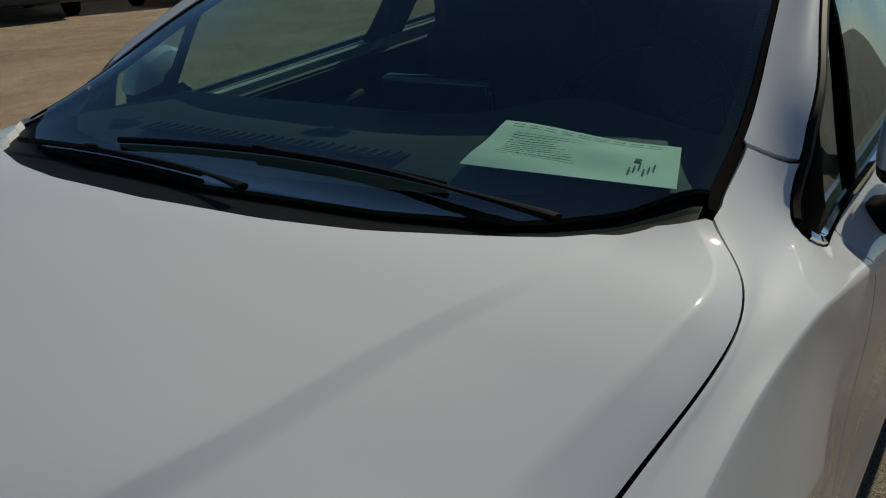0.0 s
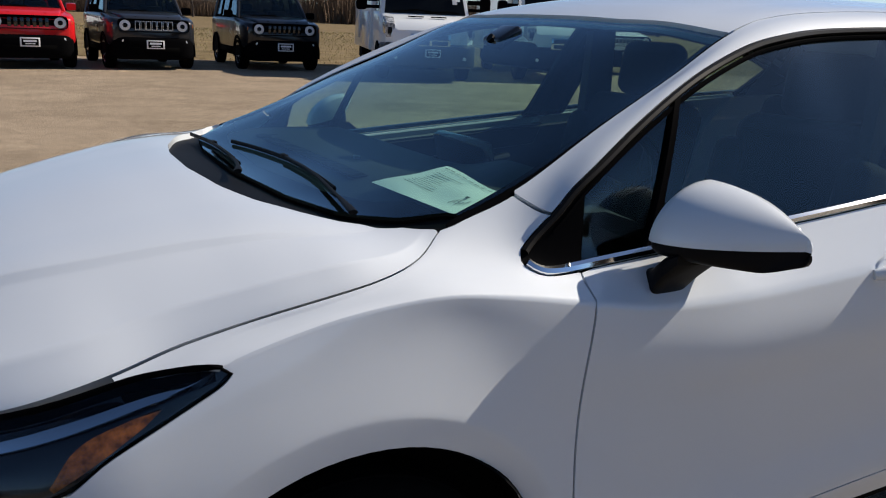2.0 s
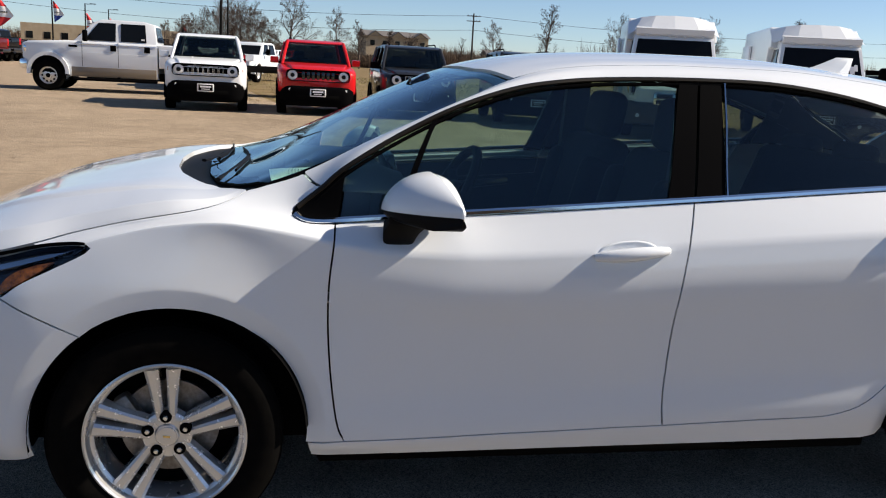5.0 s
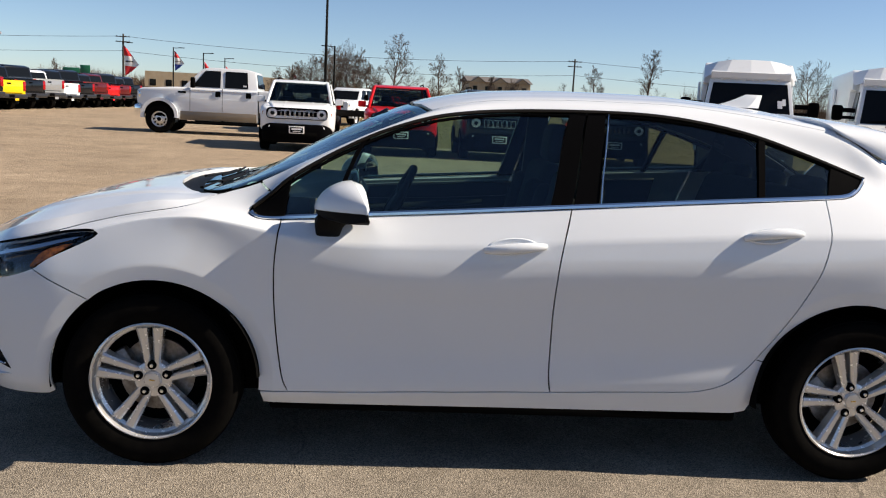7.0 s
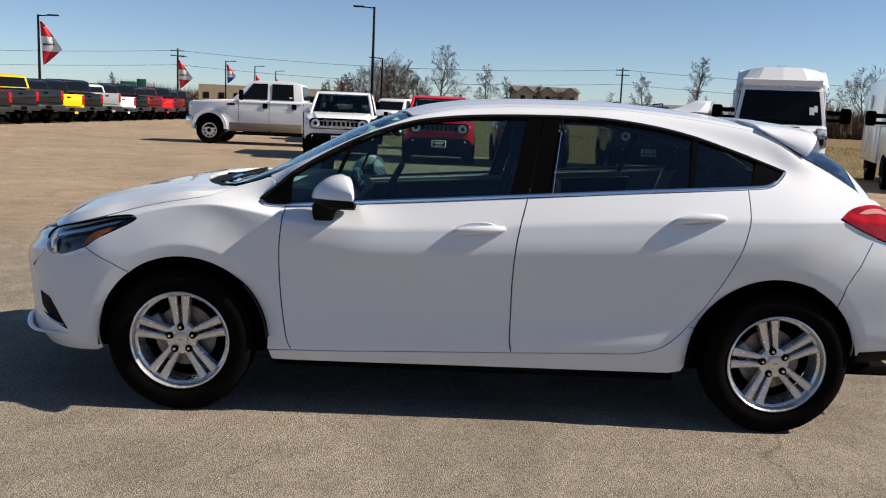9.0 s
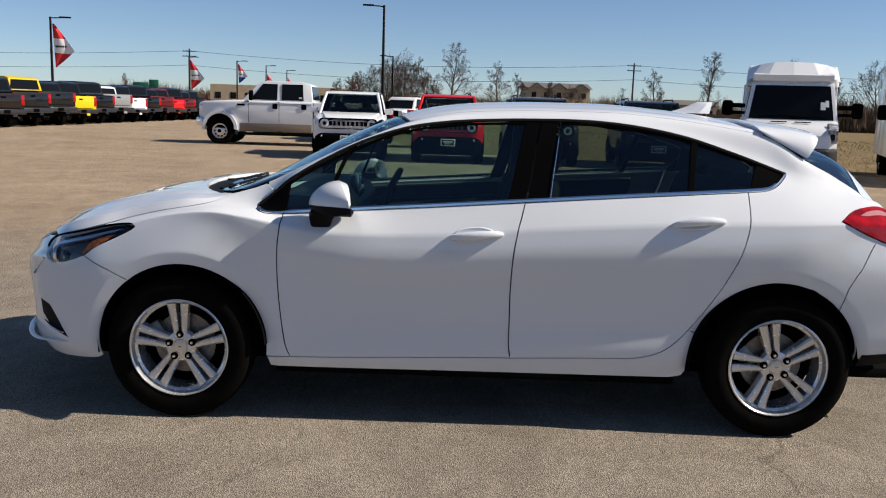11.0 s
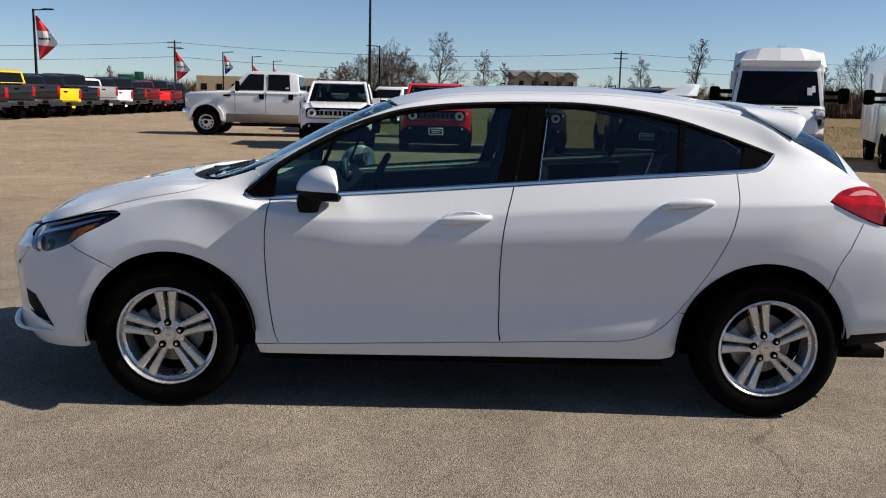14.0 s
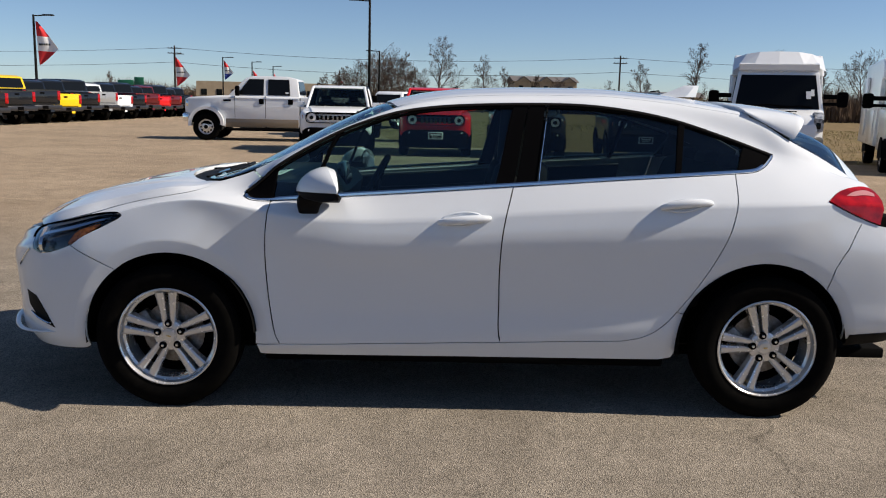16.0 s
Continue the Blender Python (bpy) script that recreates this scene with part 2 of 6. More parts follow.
def add_box(bm, c, s, bevel=0.0, rot=None, segments=2):
    """A box with centre c and size s, bevelled; added to bm."""
    m = Matrix.Translation(c) @ (rot.to_4x4() if rot else Matrix()) @ Matrix.Diagonal((*s, 1))
    got = bmesh.ops.create_cube(bm, size=1, matrix=m)
    if bevel:
        edges = {e for v in got["verts"] for e in v.link_edges}
        bmesh.ops.bevel(bm, geom=list(edges), offset=bevel, segments=segments, affect="EDGES", profile=0.5)
    return bm


def box(c, s, bevel=0.0, rot=None):
    return add_box(bmesh.new(), c, s, bevel, rot)


def add_lathe(bm, profile, n=48, axis="Y", centre=(0, 0, 0), cap=True):
    """Turns (radius, along) pairs round an axis."""
    rings = []
    for r, a in profile:
        ring = []
        for i in range(n):
            c, s = math.cos(2 * math.pi * i / n) * r, math.sin(2 * math.pi * i / n) * r
            p = {"Y": (c, a, s), "Z": (c, s, a), "X": (a, c, s)}[axis]
            ring.append(bm.verts.new((p[0] + centre[0], p[1] + centre[1], p[2] + centre[2])))
        rings.append(ring)
    for a, b in zip(rings, rings[1:]):
        for i in range(n):
            bm.faces.new((a[i], a[(i + 1) % n], b[(i + 1) % n], b[i]))
    if cap:
        for ring in (rings[0], rings[-1]):
            bm.faces.new(ring)
    bmesh.ops.recalc_face_normals(bm, faces=bm.faces)
    return bm


def lathe(*a, **k):
    return add_lathe(bmesh.new(), *a, **k)


def add_tube(bm, points, radius, n=8, flat=1.0, up=Vector((0, 0, 1)), cap=True):
    """A tube along points; radius may be a list; flat squeezes it along up."""
    pts = [Vector(p) for p in points]
    rs = radius if isinstance(radius, (list, tuple)) else [radius] * len(pts)
    rings = []
    for i, p in enumerate(pts):
        d = (pts[min(i + 1, len(pts) - 1)] - pts[max(i - 1, 0)]).normalized()
        s = d.cross(up)
        s = s.normalized() if s.length > 1e-4 else d.orthogonal().normalized()
        u = s.cross(d).normalized()
        rings.append([bm.verts.new(p + s * math.cos(2 * math.pi * k / n) * rs[i] + u * math.sin(2 * math.pi * k / n) * rs[i] * flat) for k in range(n)])
    for a, b in zip(rings, rings[1:]):
        for k in range(n):
            bm.faces.new((a[k], a[(k + 1) % n], b[(k + 1) % n], b[k]))
    if cap:
        bm.faces.new(rings[0][::-1])
        bm.faces.new(rings[-1])
    return bm


def tube(*a, **k):
    return add_tube(bmesh.new(), *a, **k)


def add_prism(bm, outline, lo, hi, axis="Y", bevel=0.0):
    """An outline of (a, b) pairs pulled from lo to hi along an axis: Y takes (x, z), X takes (y, z), Z takes (x, y)."""
    def at(p, h):
        return {"Y": (p[0], h, p[1]), "X": (h, p[0], p[1]), "Z": (p[0], p[1], h)}[axis]
    a = [bm.verts.new(at(p, lo)) for p in outline]
    b = [bm.verts.new(at(p, hi)) for p in outline]
    faces = [bm.faces.new(a), bm.faces.new(b[::-1])]
    for i in range(len(a)):
        j = (i + 1) % len(a)
        faces.append(bm.faces.new((a[j], a[i], b[i], b[j])))
    bmesh.ops.recalc_face_normals(bm, faces=faces)
    if bevel:
        bmesh.ops.bevel(bm, geom=[e for e in {e for f in faces for e in f.edges}], offset=bevel, segments=2, affect="EDGES", profile=0.5)
    return bm


def prism(*a, **k):
    return add_prism(bmesh.new(), *a, **k)


def spline(points, n):
    """n points along a smooth curve through the given ones."""
    p = np.array(points, float)
    p = np.vstack([2 * p[0] - p[1], p, 2 * p[-1] - p[-2]])
    out = []
    for t in np.linspace(0, len(points) - 1 - 1e-9, n):
        i = int(t)
        f = t - i
        a, b, c, d = p[i:i + 4]
        out.append(0.5 * (2 * b + (c - a) * f + (2 * a - 5 * b + 4 * c - d) * f * f + (3 * b - a - 3 * c + d) * f ** 3))
    return np.array(out)

# ---- ground: one sheet, asphalt that gives way to dry grass ----
def ground():
    xs = [-1500, -300, -90, -40, -8, -2.2, 0, 3, 6, 9, 12, 16, 22, 40, 90, 300, 1500]
    edge = {-1500: 1400, -300: 300, -90: 170, -40: 110, -8: 62, -2.2: 40, 0: 24.0, 3: 23.4, 6: 22.6, 9: 20.0, 12: 18.9, 16: 18.3, 22: 17.6, 40: 16, 90: 14, 300: 12, 1500: 10}
    bm = bmesh.new()
    low = [bm.verts.new((x, -1500, 0)) for x in xs]
    mid = [bm.verts.new((x, edge[x], 0)) for x in xs]
    far = [bm.verts.new((x, 1500, 0)) for x in xs]
    for i in range(len(xs) - 1):
        bm.faces.new((low[i], low[i + 1], mid[i + 1], mid[i])).material_index = 0
        bm.faces.new((mid[i], mid[i + 1], far[i + 1], far[i])).material_index = 1
    return tagged(part("ground", bm, [ASPHALT, FIELD], smooth=False), "weathered grey-brown asphalt lot with a dry winter field behind it", "ground", kind="structure")


ground()

from mathutils.geometry import delaunay_2d_cdt

# ---- the hatchback's skin: character lines as (along, half width, height) ----
NOSE, TAIL = -0.92, 3.52
LINES = [
    [(-.92, .74, .20), (-.5, .80, .22), (0, .80, .24), (.45, .815, .24), (1.4, .82, .247), (2.25, .815, .25), (2.7, .80, .27), (3.1, .79, .33), (3.52, .76, .36)],
    [(-.92, .80, .30), (-.5, .845, .30), (0, .86, .30), (.45, .844, .292), (1.0, .845, .31), (1.4, .848, .335), (2.1, .852, .37), (2.7, .855, .38), (3.1, .85, .42), (3.52, .82, .44)],
    [(-.92, .82, .42), (-.5, .858, .44), (0, .885, .45), (.3, .856, .45), (.45, .850, .45), (.65, .845, .455), (1.4, .847, .475), (2.1, .850, .50), (2.7, .870, .52), (3.1, .865, .55), (3.52, .83, .56)],
    [(-.92, .81, .54), (-.5, .862, .58), (0, .895, .66), (.2, .880, .66), (.33, .862, .65), (.45, .859, .66), (.62, .862, .65), (.8, .864, .64), (1.2, .869, .64), (1.5, .872, .66), (2.1, .876, .69), (2.7, .880, .75), (3.1, .872, .76), (3.52, .83, .72)],
    [(-.92, .785, .58), (-.6, .84, .665), (-.3, .862, .765), (-.1, .861, .845), (.16, .861, .888), (.3, .867, .855), (.45, .873, .81), (.62, .880, .775), (.8, .888, .755), (1.2, .893, .765), (1.6, .896, .795), (2.3, .895, .83), (2.7, .886, .87), (2.95, .860, .90), (3.3, .82, .89), (3.52, .79, .86)],
    [(-.92, .76, .62), (-.6, .825, .715), (-.424, .84, .768), (-.3, .842, .825), (-.176, .843, .878), (-.08, .845, .905), (.02, .850, .926), (.16, .859, .937), (.29, .865, .922), (.43, .869, .897), (.62, .875, .865), (.8, .879, .86), (1.2, .881, .875), (1.6, .881, .91), (2.3, .877, .955), (2.7, .87, .97), (2.95, .85, .978), (3.3, .80, .96), (3.52, .76, .93)],
    [(-.92, .70, .665), (-.62, .795, .735), (-.54, .812, .76), (-.424, .824, .797), (-.3, .824, .845), (-.15, .826, .892), (0, .832, .927), (.15, .834, .951), (.3, .822, .948), (.46, .810, .935), (.74, .812, .962), (1.53, .812, 1.022), (2.2, .79, 1.073), (2.55, .755, 1.10), (2.75, .725, 1.11), (3.0, .685, 1.09), (3.3, .63, 1.01), (3.52, .58, .945)],
    [(-.92, .67, .70), (-.75, .735, .735), (-.62, .777, .755), (-.54, .797, .78), (-.424, .81, .815), (-.3, .81, .853), (-.15, .807, .903), (0, .818, .936), (.1, .811, .956), (.15, .804, .962), (.22, .793, .9655), (.28, .786, .967), (.345, .782, .9695), (.49, .764, 1.096), (.637, .728, 1.185), (.805, .688, 1.268), (.98, .650, 1.33), (1.13, .626, 1.358), (1.3, .60, 1.374), (1.56, .59, 1.386), (1.83, .588, 1.388), (2.06, .592, 1.367), (2.27, .602, 1.327), (2.47, .62, 1.265), (2.6, .635, 1.222), (2.7, .652, 1.18), (2.79, .665, 1.165), (2.906, .668, 1.13), (3.034, .662, 1.08), (3.2, .63, 1.015), (3.52, .55, .95)],
    [(-.92, .62, .712), (-.75, .67, .755), (-.62, .74, .782), (-.538, .77, .803), (-.424, .788, .832), (-.36, .79, .85), (-.30, .787, .866), (-.25, .782, .883), (-.2, .788, .897), (-.13, .797, .916), (-.06, .806, .932), (.03, .810, .949), (.10, .800, .962), (.15, .782, .975), (.195, .748, .989), (.222, .710, 1.012), (.30, .703, 1.038), (.37, .700, 1.064), (.6, .667, 1.175), (.8, .63, 1.262), (1.0, .585, 1.352), (1.13, .555, 1.385), (1.3, .54, 1.405), (1.6, .53, 1.418), (1.9, .53, 1.42), (2.2, .54, 1.40), (2.5, .555, 1.362), (2.62, .562, 1.342), (2.70, .585, 1.302), (2.79, .608, 1.24), (2.906, .618, 1.183), (3.034, .622, 1.11), (3.2, .59, 1.03), (3.52, .50, .955)],
    [(-.92, .36, .734), (-.75, .38, .806), (-.6, .40, .869), (-.434, .444, .924), (-.31, .495, .952), (-.166, .543, .979), (-.04, .59, .995), (.05, .63, .998), (.12, .65, .996), (.22, .60, 1.024), (.474, .53, 1.138), (.71, .49, 1.255), (.95, .45, 1.365), (1.12, .43, 1.402), (1.32, .42, 1.426), (1.62, .41, 1.438), (1.91, .41, 1.44), (2.2, .42, 1.422), (2.5, .43, 1.386), (2.7, .44, 1.335), (2.8, .45, 1.30), (3.0, .44, 1.235), (3.2, .42, 1.11), (3.4, .40, .98), (3.52, .38, .96)],
    [(-.92, .22, .735), (-.75, .23, .808), (-.57, .25, .885), (-.36, .28, .947), (-.15, .31, .989), (0, .32, 1.006), (.1, .32, 1.003), (.22, .33, 1.030), (.474, .33, 1.156), (.71, .32, 1.277), (.95, .30, 1.377), (1.12, .29, 1.416), (1.32, .28, 1.440), (1.62, .27, 1.453), (1.91, .27, 1.455), (2.2, .28, 1.438), (2.5, .29, 1.404), (2.7, .3, 1.35), (2.8, .3, 1.33), (3.0, .3, 1.262), (3.2, .29, 1.14), (3.4, .27, 1.005), (3.52, .26, .965)],
    [(-.92, 0, .74), (-.75, 0, .812), (-.57, 0, .888), (-.36, 0, .951), (-.15, 0, .994), (0, 0, 1.010), (.1, 0, 1.004), (.2, 0, 1.018), (.474, 0, 1.165), (.71, 0, 1.288), (.944, 0, 1.383), (1.118, 0, 1.424), (1.32, 0, 1.448), (1.62, 0, 1.461), (1.91, 0, 1.463), (2.2, 0, 1.447), (2.5, 0, 1.415), (2.7, 0, 1.36), (2.8, 0, 1.345), (3.0, 0, 1.28), (3.2, 0, 1.16), (3.4, 0, 1.02), (3.52, 0, .97)],
]
F_ARCH, R_ARCH, ARCH = (0.022, 0.332), (2.648, 0.335), 0.372
GAP = 8                                # the line of the hood gap, windscreen edge and roof edge
MID = len(LINES) - 1
GX = np.arange(NOSE - 0.3, TAIL + 0.3, 0.01)


def monotone(x, y, q):
    """Monotone cubic through the points, straight beyond its ends."""
    h, d = np.diff(x), np.diff(y) / np.diff(x)
    m = np.zeros(len(x))
    m[0], m[-1] = d[0], d[-1]
    for i in range(1, len(x) - 1):
        if d[i - 1] * d[i] > 0:
            w1, w2 = 2 * h[i] + h[i - 1], h[i] + 2 * h[i - 1]
            m[i] = (w1 + w2) / (w1 / d[i - 1] + w2 / d[i])
    i = np.clip(np.searchsorted(x, q) - 1, 0, len(x) - 2)
    t = (q - x[i]) / h[i]
    r = y[i] * (1 + 2 * t) * (1 - t) ** 2 + y[i + 1] * t * t * (3 - 2 * t) + h[i] * (m[i] * t * (1 - t) ** 2 - m[i + 1] * t * t * (1 - t))
    r = np.where(q < x[0], y[0] + m[0] * (q - x[0]), r)
    return np.where(q > x[-1], y[-1] + m[-1] * (q - x[-1]), r)


def eased(values, sigma):
    k = np.exp(-0.5 * (np.arange(-12, 13) * 0.01 / sigma) ** 2)
    k /= k.sum()
    return np.convolve(np.pad(values, 12, mode="reflect", reflect_type="odd"), k, "valid")


TABLE = []
for line in LINES:
    a = np.array(line)
    TABLE.append([eased(monotone(a[:, 0], a[:, k], GX), 0.028) for k in (1, 2)])
TABLE = np.array(TABLE)                # line, width or height, along
SHIFT_N = np.array([.10, .03, .03, .015, 0.0, 0.0, .02, .035, .045, .04, .03, .03])
SHIFT_T = np.array([-.08, -.02, 0, 0, -.02, -.04, -.10, -.12, -.14, -.10, -.06, -.05])


def lines_at(eta):
    """Half widths and heights of all lines at the stations eta."""
    f = np.clip((eta - GX[0]) / 0.01, 0, len(GX) - 1.001)
    i = f.astype(int)
    f = f - i
    w = TABLE[:, 0][:, i] * (1 - f) + TABLE[:, 0][:, i + 1] * f
    z = TABLE[:, 1][:, i] * (1 - f) + TABLE[:, 1][:, i + 1] * f
    s = np.clip((eta - NOSE) / 0.62, 0, 1)
    w = w * (1 - (1 - s) ** 2.3) ** (1 / 2.3)
    s = np.clip((TAIL - eta) / 0.34, 0, 1)
    w = w * (1 - (1 - s) ** 2.6) ** (1 / 2.6)
    return w, z


def easy(s):
    return s * s * (3 - 2 * s)


def hull(eta, v):
    """The skin: x, half width and height at stations eta and lines v (both arrays)."""
    eta, v = np.broadcast_arrays(np.asarray(eta, float), np.asarray(v, float))
    eta, v = np.clip(eta.ravel(), NOSE, TAIL), np.clip(v.ravel(), 0, MID - 1e-6)
    w, z = lines_at(eta)
    p = np.stack([w, z], -1)
    mirror = p[-2] * np.array([-1, 1])
    p = np.concatenate([2 * p[:1] - p[1:2], p, mirror[None]])
    k = np.arange(len(eta))
    i = v.astype(int)
    f = (v - i)[:, None]
    a, b, c, d = (p[i + j, k] for j in range(4))
    l0, l1, l2 = (np.sqrt(np.linalg.norm(q - r, axis=1) + 1e-6)[:, None] for q, r in ((b, a), (c, b), (d, c)))
    m1 = l1 * ((b - a) / l0 - (c - a) / (l0 + l1) + (c - b) / l1)
    m2 = l1 * ((c - b) / l1 - (d - b) / (l1 + l2) + (d - c) / l2)
    # creases: straight runs into the shoulder line and the bonnet's ridge
    for line, near, far, amount in ((5, -0.42, 3.3, 0.85), (9, -0.80, 0.06, 0.6)):
        k = (amount * np.clip((eta - near) / 0.15, 0, 1) * np.clip((far - eta) / 0.2, 0, 1))[:, None]
        m2 = np.where((i == line - 1)[:, None], m2 + (c - b - m2) * k, m2)
        m1 = np.where((i == line)[:, None], m1 + (c - b - m1) * k, m1)
    q = b * (1 + 2 * f) * (1 - f) ** 2 + c * f * f * (3 - 2 * f) + m1 * f * (1 - f) ** 2 - m2 * f * f * (1 - f)
    # the bonnet's second fold, between its gap and its ridge
    fold = np.minimum((v - 8.0) / 0.30, (8.96 - v) / 0.66)
    low = np.clip((8.99 - v) / 0.11, 0, 1) * np.clip((v - 8.0) / 0.35, 0, 1)
    q[:, 1] -= 0.0055 * low * low * (3 - 2 * low) * np.clip((eta + 0.85) / 0.3, 0, 1) * easy(np.clip((0.16 - eta) / 0.3, 0, 1))
    q[:, 1] += 0.024 * np.clip(fold, 0, 1) * np.clip((eta + 0.85) / 0.3, 0, 1) * easy(np.clip((0.23 - eta) / 0.24, 0, 1))
    for cx, cz in (F_ARCH, R_ARCH):
        r = np.hypot(eta - cx, q[:, 1] - cz)
        s = np.minimum((ARCH + 0.055 - r) / 0.055, 1.1)
        q[:, 0] -= 0.0065 * (s + np.sqrt(s * s + 0.004))
    sn, st = np.interp(v, np.arange(MID + 1), SHIFT_N), np.interp(v, np.arange(MID + 1), SHIFT_T)
    fn, ft = np.clip((-0.35 - eta) / 0.57, 0, 1), np.clip((eta - 3.0) / (TAIL - 3.0), 0, 1)
    x = eta + sn * fn * fn * (3 - 2 * fn) + st * ft * ft * (3 - 2 * ft)
    return np.stack([x, np.maximum(q[:, 0], 0), q[:, 1]], -1)


NA, TA = 0.25, 0.15


def station(q):
    """Even steps of q give steps of eta that close up towards nose and tail."""
    q = np.asarray(q, float)
    d = np.maximum(q - (NOSE - NA / 2), 0)
    e = np.where(d < NA, NOSE + d * d / (2 * NA), q)
    d = np.maximum((TAIL + TA / 2) - q, 0)
    return np.where(d < TA, TAIL - d * d / (2 * TA), e)


def unstation(e):
    q = np.where(e < NOSE + NA / 2, NOSE - NA / 2 + np.sqrt(np.maximum(2 * NA * (e - NOSE), 0)), e)
    return np.where(e > TAIL - TA / 2, TAIL + TA / 2 - np.sqrt(np.maximum(2 * TA * (TAIL - e), 0)), q)


def place(q, v):
    """Points and outward normals of the near side's mirror (y positive) at q, v."""
    e = 2e-3
    p = hull(station(q), v)
    dq = hull(station(np.asarray(q) + e), v) - hull(station(np.asarray(q) - e), v)
    dv = hull(station(q), np.clip(np.asarray(v) + e * 5, 0, MID)) - hull(station(q), np.clip(np.asarray(v) - e * 5, 0, MID))
    n = np.cross(dv, dq)
    n /= np.maximum(np.linalg.norm(n, axis=1), 1e-9)[:, None]
    flip = np.sign(n[:, 1] * 2 + n[:, 2] + n[:, 0] * np.sign(p[:, 0] - 1.3))
    return p, n * np.where(flip == 0, 1, flip)[:, None]


def find(x, z, lo=0.0, hi=float(GAP)):
    """q, v of the skin's points at x and height z."""
    x, z = np.asarray(x, float), np.asarray(z, float)
    eta, v = x.copy(), np.full(len(x), 3.0)
    for _ in range(6):
        a, b = np.full(len(x), lo), np.full(len(x), hi)
        for _ in range(26):
            v = (a + b) / 2
            up = hull(eta, v)[:, 2] < z
            a, b = np.where(up, v, a), np.where(up, b, v)
        eta = np.clip(eta + x - hull(eta, v)[:, 0], NOSE, TAIL)
    return unstation(eta), v


def dense(poly, step=0.02):
    """Adds points along the straight runs of a closed outline."""
    out = []
    for a, b in zip(poly, poly[1:] + poly[:1]):
        a, b = np.array(a, float), np.array(b, float)
        n = max(1, int(np.linalg.norm(b - a) / step))
        out += [a + (b - a) * i / n for i in range(n)]
    return [tuple(p) for p in out]


def inside(p, poly):
    x, y = p[:, 0][:, None], p[:, 1][:, None]
    a, b = poly, np.roll(poly, -1, 0)
    cross = ((a[:, 1] > y) != (b[:, 1] > y)) & (x < (b[:, 0] - a[:, 0]) * (y - a[:, 1]) / (b[:, 1] - a[:, 1] + 1e-12) + a[:, 0])
    return cross.sum(1) % 2 == 1


def skin_mesh(name, verts, normals, faces, border, depth, material, parent, label, side):
    """A panel with a folded edge. side: -1 near, 1 far, 0 as it is."""
    v, n = np.array(verts), np.array(normals)
    if border is not None:
        loop = np.array(border)
        k = len(loop)
        back = len(v)
        t = np.roll(v[loop], -1, 0) - np.roll(v[loop], 1, 0)
        out = np.cross(t, n[loop])
        out /= np.maximum(np.linalg.norm(out, axis=1), 1e-9)[:, None]
        mid = v[loop].mean(0)
        if np.sum(out * (v[loop] - mid)) < 0:
            out = -out
        v = np.vstack([v, v[loop], v[loop] - n[loop] * depth])
        n = np.vstack([n, out, out])
        for i in range(k):
            j = (i + 1) % k
            faces = faces + [(back + i, back + j, back + k + j, back + k + i)]
    if side:
        v, n = v * (1, side, 1), n * (1, side, 1)
    fixed = []
    for f in faces:
        a, b, c = v[f[0]], v[f[1]], v[f[2]]
        fixed.append(tuple(f) if np.dot(np.cross(b - a, c - a), n[list(f)].mean(0)) >= 0 else tuple(f)[::-1])
    me = bpy.data.meshes.new(name)
    me.from_pydata([tuple(p) for p in v], [], fixed)
    me.update()
    me.shade_smooth()
    me.normals_split_custom_set_from_vertices([tuple(p) for p in n])
    me.materials.append(material)
    ob = new(name, me)
    ob.parent = parent
    if label:
        ob["label"] = label
    return ob


CDT_SCALE = 0.11


